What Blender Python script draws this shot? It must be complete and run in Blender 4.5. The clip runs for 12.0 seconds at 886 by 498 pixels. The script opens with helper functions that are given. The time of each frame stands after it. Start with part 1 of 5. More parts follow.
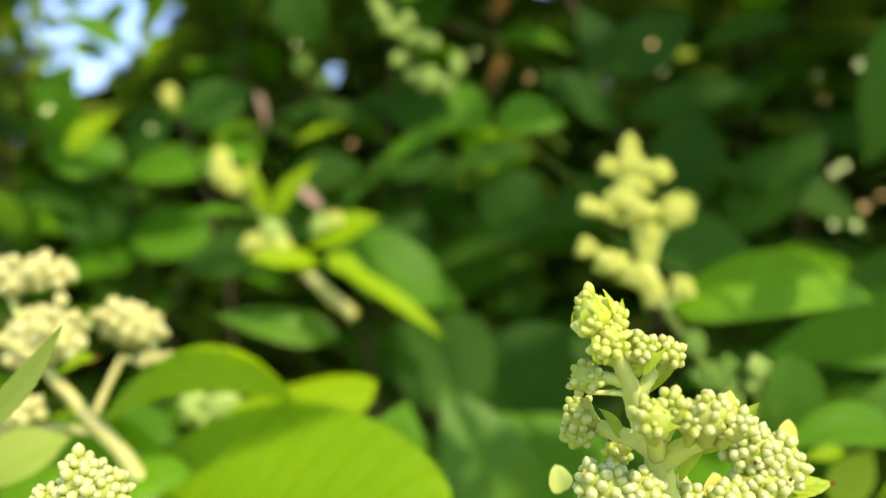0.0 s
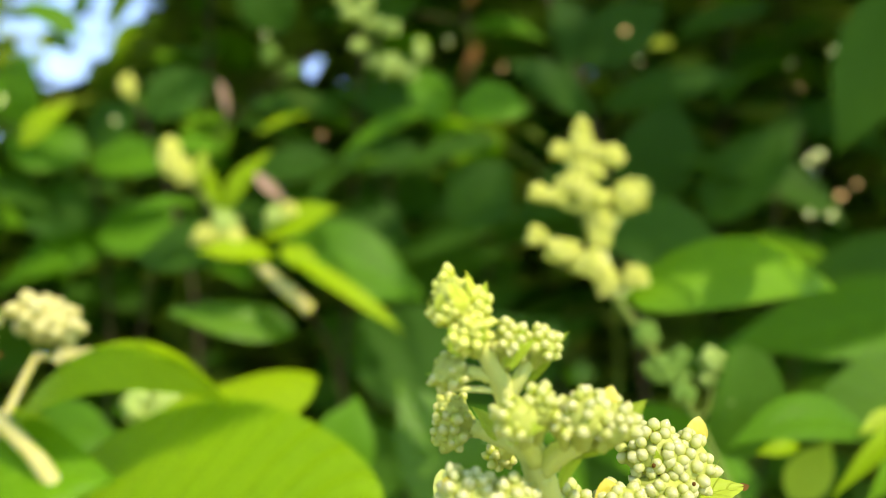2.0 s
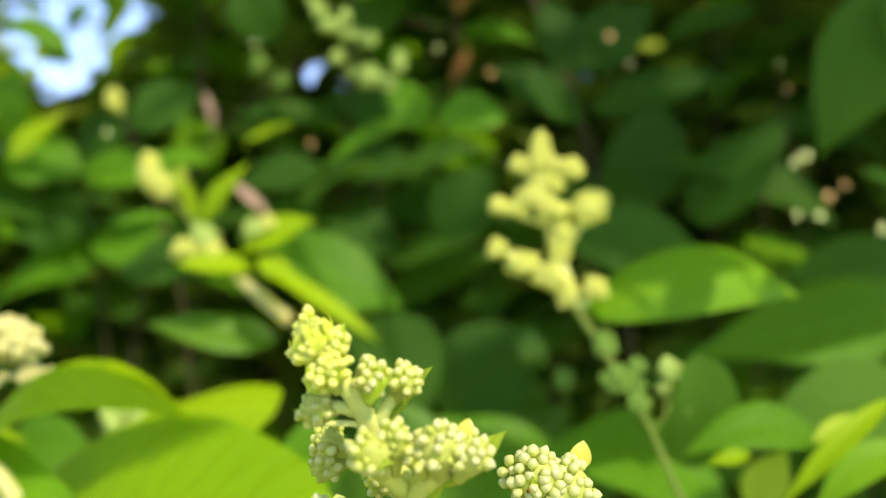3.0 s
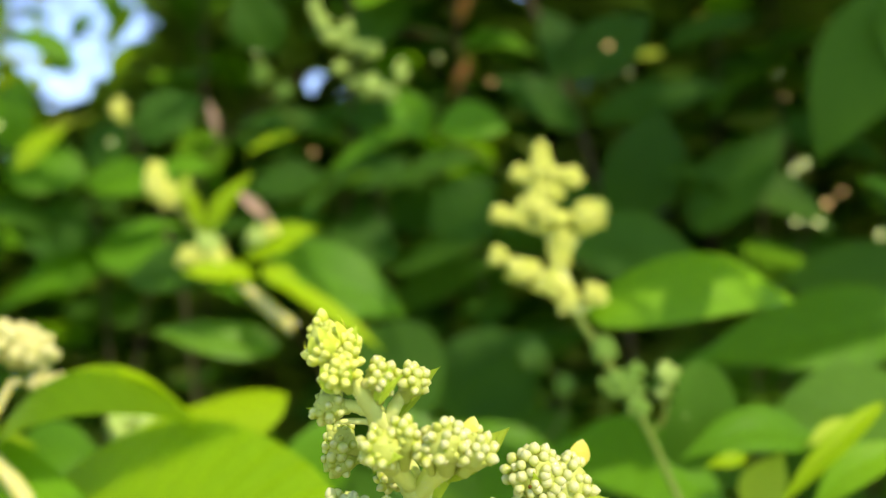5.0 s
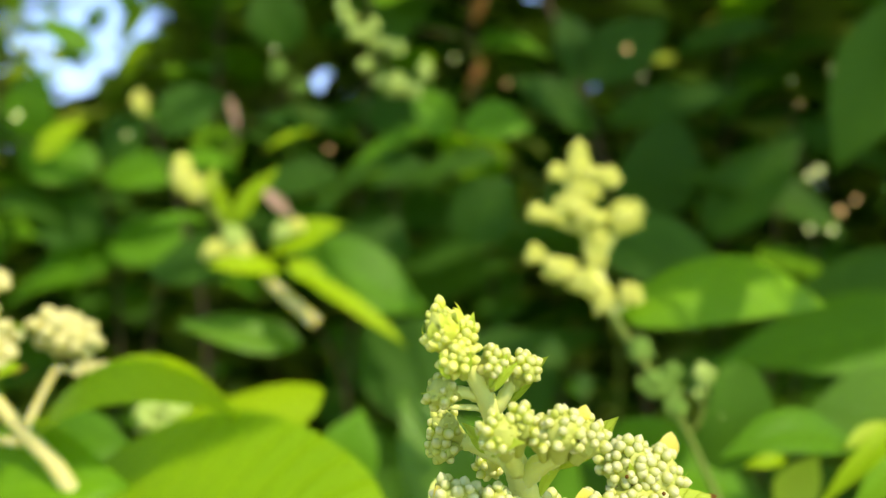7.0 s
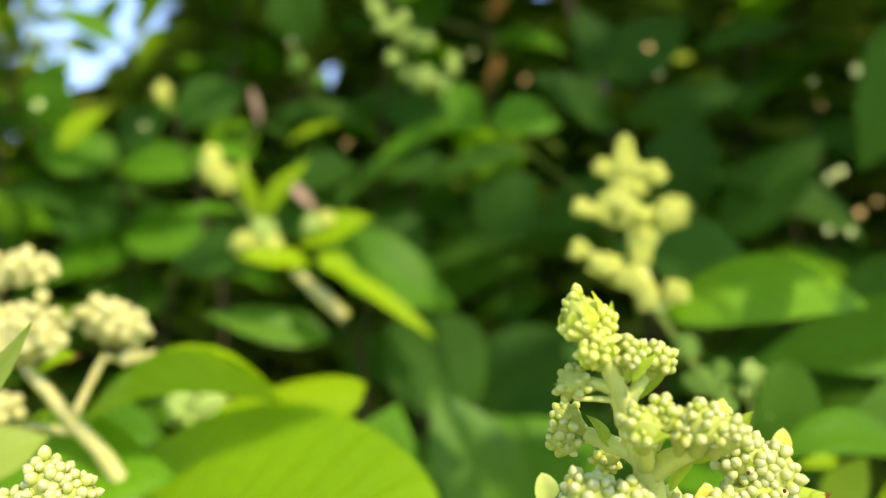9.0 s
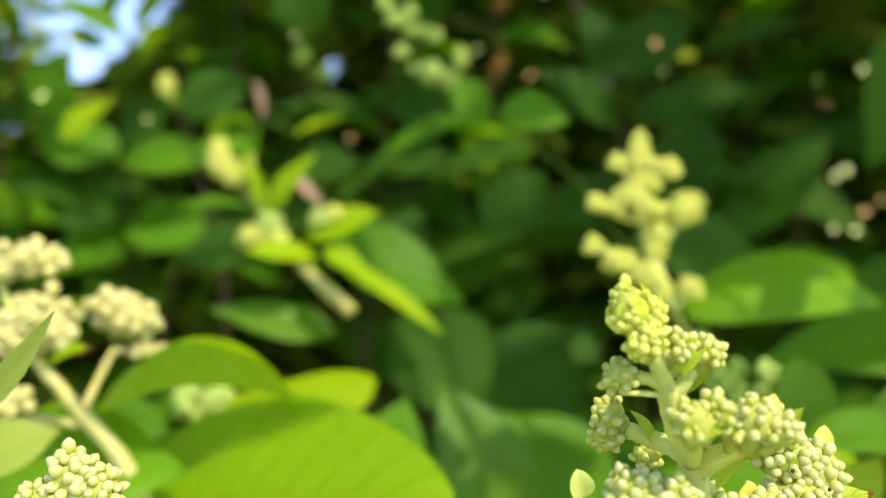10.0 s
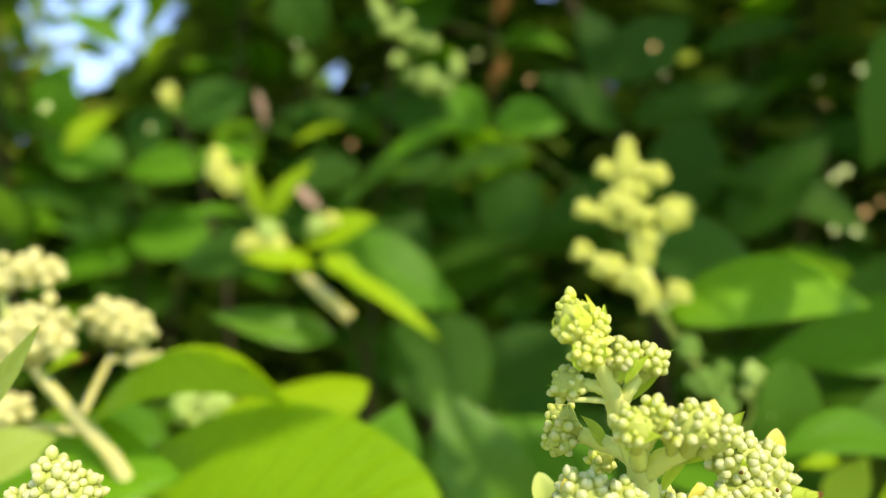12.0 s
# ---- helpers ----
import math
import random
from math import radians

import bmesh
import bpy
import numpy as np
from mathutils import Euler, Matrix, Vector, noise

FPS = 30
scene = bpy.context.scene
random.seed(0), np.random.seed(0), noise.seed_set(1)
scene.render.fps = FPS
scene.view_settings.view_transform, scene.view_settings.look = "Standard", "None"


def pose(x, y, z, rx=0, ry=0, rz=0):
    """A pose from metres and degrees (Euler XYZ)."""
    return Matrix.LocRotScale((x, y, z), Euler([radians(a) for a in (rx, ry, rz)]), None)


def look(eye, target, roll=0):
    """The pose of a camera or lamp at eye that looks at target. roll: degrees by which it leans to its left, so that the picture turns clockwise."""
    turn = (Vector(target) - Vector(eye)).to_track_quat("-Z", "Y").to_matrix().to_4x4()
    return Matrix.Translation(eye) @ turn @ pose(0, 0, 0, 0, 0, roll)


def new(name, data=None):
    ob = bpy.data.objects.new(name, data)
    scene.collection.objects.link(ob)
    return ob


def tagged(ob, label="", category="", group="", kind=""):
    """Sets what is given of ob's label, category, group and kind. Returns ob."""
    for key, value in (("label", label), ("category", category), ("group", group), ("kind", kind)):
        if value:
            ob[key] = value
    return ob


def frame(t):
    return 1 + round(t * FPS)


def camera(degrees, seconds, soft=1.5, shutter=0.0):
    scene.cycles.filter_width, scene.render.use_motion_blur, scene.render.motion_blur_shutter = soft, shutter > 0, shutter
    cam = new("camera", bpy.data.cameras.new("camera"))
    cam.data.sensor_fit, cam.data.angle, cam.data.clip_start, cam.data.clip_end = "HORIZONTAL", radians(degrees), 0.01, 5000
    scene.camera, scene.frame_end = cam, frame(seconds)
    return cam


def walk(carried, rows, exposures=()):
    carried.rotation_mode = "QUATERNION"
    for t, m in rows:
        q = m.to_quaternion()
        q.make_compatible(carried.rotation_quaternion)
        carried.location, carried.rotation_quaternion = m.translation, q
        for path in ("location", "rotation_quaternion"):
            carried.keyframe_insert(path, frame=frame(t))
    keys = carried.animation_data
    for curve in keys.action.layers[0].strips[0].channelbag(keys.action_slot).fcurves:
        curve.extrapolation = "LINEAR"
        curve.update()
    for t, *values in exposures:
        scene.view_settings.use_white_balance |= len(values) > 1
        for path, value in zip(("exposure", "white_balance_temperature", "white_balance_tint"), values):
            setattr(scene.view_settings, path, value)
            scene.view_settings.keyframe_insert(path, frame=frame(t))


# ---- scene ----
cam = camera(61.8, 12.0, soft=0.9)
cam.data.dof.use_dof = True
cam.data.dof.focus_distance = 0.109
cam.data.dof.aperture_fstop = 9.8
PATH = [
    (0, 0.00313, 0.00166, 1.20050, 0.478, 0.278, -0.707),
    (0.5, 0.00496, 0.00521, 1.19898, -0.027, 0.160, -0.612),
    (1, 0.00901, 0.00894, 1.19803, -0.265, 0.034, -0.668),
    (1.5, 0.01481, 0.01321, 1.19778, -0.264, -0.039, -0.899),
    (2, 0.02121, 0.01497, 1.19813, -0.301, -0.159, -1.140),
    (2.5, 0.02988, 0.01365, 1.20106, -0.093, -0.274, -1.508),
    (3, 0.03983, 0.01060, 1.20269, 0.299, -0.060, -1.934),
    (3.2, 0.04235, 0.00950, 1.20330, 0.300, 0.000, -2.050),
    (4.1, 0.04390, 0.00740, 1.20360, 0.330, 0.260, -2.120),
    (5, 0.03914, 0.00481, 1.20265, 0.317, 0.538, -2.063),
    (5.5, 0.03720, 0.00187, 1.20224, 0.382, 0.714, -1.805),
    (6, 0.03386, -0.00069, 1.20058, 0.327, 0.852, -1.477),
    (6.5, 0.02822, 0.00057, 1.20045, 0.213, 0.804, -1.102),
    (7, 0.02304, 0.00346, 1.20138, 0.162, 0.608, -0.903),
    (9, 0.00487, 0.00608, 1.20007, 0.136, 0.403, -0.051),
    (9.5, 0.00040, 0.00844, 1.19979, -0.010, 0.301, 0.126),
    (10, -0.00106, 0.00923, 1.19895, -0.040, 0.171, 0.395),
    (10.5, 0.00032, 0.00856, 1.19884, 0.091, 0.157, 0.405),
    (11, 0.00237, 0.00677, 1.19990, 0.205, 0.150, 0.220),
    (11.5, 0.00535, 0.00599, 1.20084, 0.488, 0.286, 0.034),
    (12, 0.00622, 0.00388, 1.20063, 0.614, 0.401, -0.159),
]
walk(cam, [(t, pose(x, y, z, 90 + pitch, 0, yaw) @ pose(0, 0, 0, 0, 0, roll)) for t, x, y, z, yaw, pitch, roll in PATH], [(0.0, 0.68, 7300, 22), (12.0, 0.68, 7300, 22)])

# ---- daylight ----
SUN_UP, SUN_ROUND = 50.0, 138.0          # elevation, and compass turn from straight ahead to the right
world = bpy.data.worlds.new("world")
scene.world = world
world.use_nodes = True
sky = world.node_tree.nodes.new("ShaderNodeTexSky")
sky.sky_type, sky.sun_disc = "NISHITA", False
sky.dust_density, sky.ozone_density = 0.3, 5.0
sky.sun_elevation, sky.sun_rotation = radians(SUN_UP), radians(SUN_ROUND)
world.node_tree.nodes["Background"].inputs["Strength"].default_value = 0.265
world.node_tree.links.new(sky.outputs[0], world.node_tree.nodes["Background"].inputs["Color"])
sun = new("sun", bpy.data.lights.new("sun", "SUN"))
sun.data.energy, sun.data.angle, sun.data.color = 3.9, radians(0.53), (1.0, 0.93, 0.8)
SUN_WAY = Vector((math.sin(radians(SUN_ROUND)) * math.cos(radians(SUN_UP)), math.cos(radians(SUN_ROUND)) * math.cos(radians(SUN_UP)), math.sin(radians(SUN_UP))))
sun.matrix_world = look(SUN_WAY * 20, (0, 0, 0))


# ---- materials ----
def nodes_of(name):
    m = bpy.data.materials.new(name)
    m.use_nodes = True
    m.node_tree.nodes.clear()
    return m, m.node_tree.nodes, m.node_tree.links


def calc(nodes, links, op, a, b=None, c=None, clamp=False):
    n = nodes.new("ShaderNodeMath")
    n.operation, n.use_clamp = op, clamp
    for i, v in enumerate((a, b, c)):
        if v is None:
            continue
        if isinstance(v, (int, float)):
            n.inputs[i].default_value = v
        else:
            links.new(v, n.inputs[i])
    return n.outputs[0]


def blend(nodes, links, factor, a, b, how="MIX"):
    n = nodes.new("ShaderNodeMix")
    n.data_type, n.blend_type = "RGBA", how
    for key, v in ((0, factor), (6, a), (7, b)):
        if isinstance(v, (int, float)):
            n.inputs[key].default_value = v
        elif isinstance(v, tuple):
            n.inputs[key].default_value = (*v, 1)
        else:
            links.new(v, n.inputs[key])
    return n.outputs[2]


def grain(nodes, links, scale, detail=3.0, coords="Object"):
    at = nodes.new("ShaderNodeTexCoord")
    n = nodes.new("ShaderNodeTexNoise")
    n.inputs["Scale"].default_value, n.inputs["Detail"].default_value = scale, detail
    links.new(at.outputs[coords], n.inputs["Vector"])
    return n.outputs["Fac"]


def leaf_material(name, low, high, through_colour, share=0.42, rough=0.5, veins=8.0, ribbed=0.45, gloss=0.15, per_island=False, relief=0.0008, mottle=0.35, quilt=0.35, sheen=(1, 1, 1)):
    """A leaf blade: midrib and side veins along its UV, mottling, gloss, and light that shines through."""
    m, nodes, links = nodes_of(name)
    uv = nodes.new("ShaderNodeUVMap")
    split = nodes.new("ShaderNodeSeparateXYZ")
    links.new(uv.outputs[0], split.inputs[0])
    u, side = split.outputs[0], calc(nodes, links, "ABSOLUTE", calc(nodes, links, "MULTIPLY_ADD", split.outputs[1], 2.0, -1.0))
    mid = calc(nodes, links, "SUBTRACT", 1.0, calc(nodes, links, "MULTIPLY", side, 22.0), clamp=True)
    run = calc(nodes, links, "FRACT", calc(nodes, links, "MULTIPLY", calc(nodes, links, "SUBTRACT", u, calc(nodes, links, "MULTIPLY", side, 0.2)), veins))
    ribs = calc(nodes, links, "SUBTRACT", 1.0, calc(nodes, links, "MULTIPLY", calc(nodes, links, "ABSOLUTE", calc(nodes, links, "SUBTRACT", run, 0.5)), 9.0), clamp=True)
    vein = calc(nodes, links, "MAXIMUM", mid, calc(nodes, links, "MULTIPLY", ribs, 0.6))
    if per_island:
        pick = nodes.new("ShaderNodeNewGeometry").outputs["Random Per Island"]
    else:
        pick = nodes.new("ShaderNodeObjectInfo").outputs["Random"]
    broad, fine = grain(nodes, links, 28.0, 3.0), grain(nodes, links, 420.0, 2.0)
    mix = calc(nodes, links, "ADD", calc(nodes, links, "MULTIPLY", pick, 1 - mottle), calc(nodes, links, "MULTIPLY", broad, mottle))
    colour = blend(nodes, links, mix, low, high)
    colour = blend(nodes, links, calc(nodes, links, "MULTIPLY", fine, 0.35), colour, tuple(0.6 * v for v in low))
    colour = blend(nodes, links, calc(nodes, links, "MULTIPLY", vein, ribbed), colour, tuple(min(1, 1.9 * v) for v in high))
    bump = nodes.new("ShaderNodeBump")
    bump.inputs["Strength"].default_value, bump.inputs["Distance"].default_value = 0.6, relief
    links.new(calc(nodes, links, "SUBTRACT", calc(nodes, links, "MULTIPLY", fine, quilt), vein), bump.inputs["Height"])
    face = nodes.new("ShaderNodeBsdfPrincipled")
    face.inputs["Roughness"].default_value, face.inputs["Specular IOR Level"].default_value = rough, gloss
    face.inputs["Specular Tint"].default_value = (*sheen, 1)
    links.new(colour, face.inputs["Base Color"])
    links.new(bump.outputs[0], face.inputs["Normal"])
    shine = nodes.new("ShaderNodeBsdfTranslucent")
    links.new(blend(nodes, links, 0.8, colour, through_colour), shine.inputs["Color"])
    both = nodes.new("ShaderNodeMixShader")
    both.inputs[0].default_value = share
    links.new(face.outputs[0], both.inputs[1])
    links.new(shine.outputs[0], both.inputs[2])
    links.new(both.outputs[0], nodes.new("ShaderNodeOutputMaterial").inputs[0])
    return m


def flesh_material(name, low, high, glow=(0.6, 0.7, 0.2), share=0.1, rough=0.5, gloss=0.35, scale=900.0, depth=0.0001, per_island=False, soft=0.0012, tipped=None):
    """Buds, stems and bracts: soft plant tissue with a fine grain, a little light through it."""
    m, nodes, links = nodes_of(name)
    if per_island:
        pick = nodes.new("ShaderNodeNewGeometry").outputs["Random Per Island"]
    else:
        pick = nodes.new("ShaderNodeObjectInfo").outputs["Random"]
    broad, fine = grain(nodes, links, scale * 0.2, 3.0), grain(nodes, links, scale * 2.0, 2.0)
    mix = calc(nodes, links, "ADD", calc(nodes, links, "MULTIPLY", pick, 0.6), calc(nodes, links, "MULTIPLY", broad, 0.4))
    colour = blend(nodes, links, mix, low, high)
    colour = blend(nodes, links, calc(nodes, links, "MULTIPLY", fine, 0.25), colour, tuple(0.65 * v for v in low))
    if tipped:
        along = nodes.new("ShaderNodeSeparateXYZ")
        links.new(nodes.new("ShaderNodeTexCoord").outputs["Object"], along.inputs[0])
        colour = blend(nodes, links, calc(nodes, links, "MULTIPLY_ADD", along.outputs[2], 0.75, 0.1, clamp=True), colour, tipped)
    bump = nodes.new("ShaderNodeBump")
    bump.inputs["Strength"].default_value, bump.inputs["Distance"].default_value = 0.45, depth
    links.new(fine, bump.inputs["Height"])
    face = nodes.new("ShaderNodeBsdfPrincipled")
    face.inputs["Roughness"].default_value, face.inputs["Specular IOR Level"].default_value = rough, gloss
    links.new(colour, face.inputs["Base Color"])
    links.new(bump.outputs[0], face.inputs["Normal"])
    if soft:
        face.inputs["Subsurface Weight"].default_value, face.inputs["Subsurface Scale"].default_value = 0.85, soft
        face.inputs["Subsurface Radius"].default_value = (1.0, 0.95, 0.2)
    shine = nodes.new("ShaderNodeBsdfTranslucent")
    shine.inputs["Color"].default_value = (*glow, 1)
    both = nodes.new("ShaderNodeMixShader")
    both.inputs[0].default_value = share
    links.new(face.outputs[0], both.inputs[1])
    links.new(shine.outputs[0], both.inputs[2])
    links.new(both.outputs[0], nodes.new("ShaderNodeOutputMaterial").inputs[0])
    return m


LEAF = leaf_material("green_leaf", (0.05, 0.165, 0.006), (0.105, 0.29, 0.01), (0.26, 0.6, 0.01), ribbed=0.3)
LEAF_BROAD = leaf_material("broad_leaf", (0.08, 0.24, 0.005), (0.17, 0.38, 0.01), (0.36, 0.7, 0.01), ribbed=0.25)
LEAF_RIBBED = leaf_material("ribbed_leaf", (0.11, 0.28, 0.003), (0.26, 0.47, 0.005), (0.42, 0.72, 0.006), ribbed=0.5, veins=11.0, relief=0.004, gloss=0.12, mottle=0.55, quilt=0.5)
# Two tinted glossy leaves, made only for the added glints in the shrub.
LEAF_GLINT = leaf_material("glint_leaf", (0.2, 0.3, 0.02), (0.34, 0.4, 0.04), (0.5, 0.6, 0.03), rough=0.27, gloss=0.7, relief=0.0002, sheen=(0.72, 1.0, 0.62))
LEAF_GLINT_TAN = leaf_material("tan_glint_leaf", (0.3, 0.2, 0.04), (0.42, 0.3, 0.08), (0.4, 0.2, 0.1), share=0.2, rough=0.34, gloss=0.6, relief=0.0002, sheen=(1.0, 0.72, 0.42))
LEAF_RIM = leaf_material("pale_leaf", (0.24, 0.34, 0.04), (0.34, 0.44, 0.09), (0.5, 0.68, 0.03), ribbed=0.2, relief=0.0002)
LEAF_YOUNG = leaf_material("young_leaf", (0.2, 0.36, 0.003), (0.315, 0.5, 0.006), (0.54, 0.78, 0.006), ribbed=0.2)
# Two darker greens for shaded leaves: the shade is put into the colour.
LEAF_DARK = leaf_material("shade_toned_leaf", (0.02, 0.075, 0.008), (0.05, 0.14, 0.014), (0.19, 0.46, 0.02), share=0.47, ribbed=0.25, rough=0.6, gloss=0.1, relief=0.002)
LEAF_MID = leaf_material("shaded_green_leaf", (0.038, 0.12, 0.011), (0.085, 0.21, 0.018), (0.23, 0.5, 0.025), share=0.45, ribbed=0.25, rough=0.6, gloss=0.1, relief=0.002)
LEAF_SHEEN = leaf_material("sheeny_leaf", (0.055, 0.165, 0.008), (0.12, 0.29, 0.014), (0.27, 0.58, 0.015), share=0.4, ribbed=0.35, veins=9.0, rough=0.45, gloss=0.32, relief=0.002, mottle=0.7, quilt=0.6)
LEAF_MASS = leaf_material("foliage_leaf", (0.075, 0.125, 0.022), (0.2, 0.29, 0.045), (0.44, 0.6, 0.06), share=0.58, rough=0.6, gloss=0.1, per_island=True)
LEAF_DRY = leaf_material("dry_leaf", (0.36, 0.23, 0.14), (0.48, 0.34, 0.23), (0.45, 0.3, 0.18), share=0.25, rough=0.7)
LEAF_RUST = leaf_material("rust_leaf", (0.13, 0.07, 0.01), (0.22, 0.1, 0.014), (0.28, 0.12, 0.014), share=0.35, rough=0.6)
BRACT = leaf_material("bract", (0.34, 0.5, 0.03), (0.48, 0.62, 0.07), (0.62, 0.78, 0.05), share=0.4, veins=5.0, ribbed=0.12)
BUD = flesh_material("flower_bud", (0.48, 0.6, 0.05), (0.6, 0.68, 0.1), scale=3.0, depth=0.00002, tipped=(0.67, 0.68, 0.31), soft=0.0, glow=(0.78, 0.82, 0.14), share=0.42, rough=0.24, gloss=0.6)
BUD_CREAM = flesh_material("cream_bud", (0.55, 0.64, 0.13), (0.66, 0.72, 0.2), scale=3.0, depth=0.00002, tipped=(0.69, 0.7, 0.37), soft=0.0, glow=(0.76, 0.79, 0.19), share=0.4, rough=0.24, gloss=0.6)
BUD_TIP = flesh_material("young_bud", (0.54, 0.63, 0.045), (0.66, 0.71, 0.09), glow=(0.74, 0.79, 0.08), scale=3.0, depth=0.00002, tipped=(0.76, 0.8, 0.2), soft=0.0, share=0.34)
BUD_PALE = flesh_material("pale_bud", (0.64, 0.63, 0.2), (0.79, 0.77, 0.38), glow=(0.78, 0.77, 0.26), per_island=True, share=0.4, soft=0.0)
BUD_YOUNG_MASS = flesh_material("young_bud_mass", (0.66, 0.72, 0.1), (0.8, 0.82, 0.26), glow=(0.75, 0.8, 0.1), share=0.4, per_island=True, soft=0.0)
BUD_LIME_MASS = flesh_material("lime_bud_mass", (0.36, 0.54, 0.1), (0.53, 0.69, 0.19), glow=(0.58, 0.7, 0.1), share=0.3, per_island=True, soft=0.0)
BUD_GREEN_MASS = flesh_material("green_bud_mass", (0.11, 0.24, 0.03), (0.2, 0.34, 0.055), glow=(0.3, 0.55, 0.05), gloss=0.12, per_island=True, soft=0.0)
SCALE = flesh_material("scale_leaf", (0.54, 0.66, 0.05), (0.68, 0.76, 0.1), glow=(0.8, 0.87, 0.08), share=0.36, soft=0.0)
PETAL = flesh_material("yellow_petal", (0.74, 0.68, 0.08), (0.84, 0.76, 0.16), glow=(0.8, 0.7, 0.06), share=0.3)
STEM = flesh_material("green_stem", (0.66, 0.75, 0.17), (0.78, 0.83, 0.28), soft=0.0, glow=(0.86, 0.9, 0.14), share=0.3)
CUP = flesh_material("flower_cup", (0.46, 0.55, 0.08), (0.58, 0.64, 0.15), soft=0.0, glow=(0.74, 0.78, 0.16), share=0.34)
BLUSH = leaf_material("blushed_bract", (0.62, 0.62, 0.12), (0.74, 0.66, 0.22), (0.75, 0.7, 0.2), share=0.35, veins=5.0, ribbed=0.1)
STEM_GREEN = flesh_material("dull_green_stem", (0.09, 0.16, 0.02), (0.16, 0.23, 0.035), gloss=0.12, soft=0.0, share=0.2)
STEM_PALE = flesh_material("pale_stem", (0.56, 0.55, 0.18), (0.68, 0.65, 0.28), share=0.15)
BRACT_PALE = flesh_material("pale_bract", (0.5, 0.62, 0.12), (0.62, 0.72, 0.22), glow=(0.6, 0.75, 0.12), share=0.35, soft=0.0)
HAIR = flesh_material("stem_hair", (0.72, 0.76, 0.3), (0.84, 0.86, 0.5), soft=0.0, share=0.4)
TWIG = flesh_material("brown_twig", (0.035, 0.03, 0.014), (0.075, 0.055, 0.028), glow=(0.1, 0.06, 0.03), share=0.02, rough=0.8, gloss=0.06, scale=300.0, soft=0.0)
# Never in view; made paler than needed so that it bounces light upward.
SOIL = flesh_material("grass", (0.2, 0.24, 0.07), (0.38, 0.36, 0.15), glow=(0.1, 0.1, 0.05), share=0.02, rough=0.95, scale=30.0, depth=0.02, soft=0.0)


# ---- shapes ----
def part(name, data, material, parent=None, label=""):
    """Links a bmesh or a finished mesh as one object under its parent."""
    if isinstance(data, bmesh.types.BMesh):
        mesh = bpy.data.meshes.new(name)
        data.to_mesh(mesh)
        data.free()
        for face in mesh.polygons:
            face.use_smooth = True
    else:
        mesh = data
    if not mesh.materials:
        mesh.materials.append(material)
    ob = new(name, mesh)
    ob.parent = parent
    return tagged(ob, label)


def thing(name, at, label, category, group=""):
    """An Empty at a thing's base, which its parts hang from."""
    ob = new(name)
    ob.empty_display_size = 0.02
    ob.location = at
    bpy.context.view_layer.update()
    return tagged(ob, label, category, group)


def smooth_line(points, steps=5):
    """A curve through the points, with tangents that suit their uneven distances."""
    p = [Vector(q) for q in points]
    p = [2 * p[0] - p[1], *p, 2 * p[-1] - p[-2]]
    line = []
    for i in range(1, len(p) - 2):
        a, b, c, d = p[i - 1:i + 3]
        ab, bc, cd = (max((v - u).length, 1e-6) for u, v in ((a, b), (b, c), (c, d)))
        t0 = ((b - a) / ab * bc + (c - b) / bc * ab) / (ab + bc) * bc
        t1 = ((c - b) / bc * cd + (d - c) / cd * bc) / (bc + cd) * bc
        for k in range(steps):
            t = k / steps
            line.append((2 * t ** 3 - 3 * t * t + 1) * b + (t ** 3 - 2 * t * t + t) * t0 + (3 * t * t - 2 * t ** 3) * c + (t ** 3 - t * t) * t1)
    return line + [p[-2]]


def tube(bm, points, r0, r1, sides=10, steps=5, knob=0.06, seed=0):
    """A tapered, slightly uneven shoot along the points, closed at both ends."""
    line = smooth_line(points, steps)
    rings, n = [], len(line)
    for i, q in enumerate(line):
        way = (line[min(i + 1, n - 1)] - line[max(i - 1, 0)]).normalized()
        a = way.cross(Vector((0.31, 0.9, 0.17))).normalized()
        b = way.cross(a)
        r = r0 + (r1 - r0) * i / (n - 1)
        r *= 1 + knob * math.sin(i * 2.3 + seed)
        rings.append([bm.verts.new(q + r * (math.cos(2 * math.pi * k / sides) * a + math.sin(2 * math.pi * k / sides) * b) * (1 + knob * math.sin(3 * k + i + seed))) for k in range(sides)])
    for low, high in zip(rings, rings[1:]):
        for k in range(sides):
            bm.faces.new((low[k], low[(k + 1) % sides], high[(k + 1) % sides], high[k]))
    bm.faces.new(reversed(rings[0]))
    bm.faces.new(rings[-1])


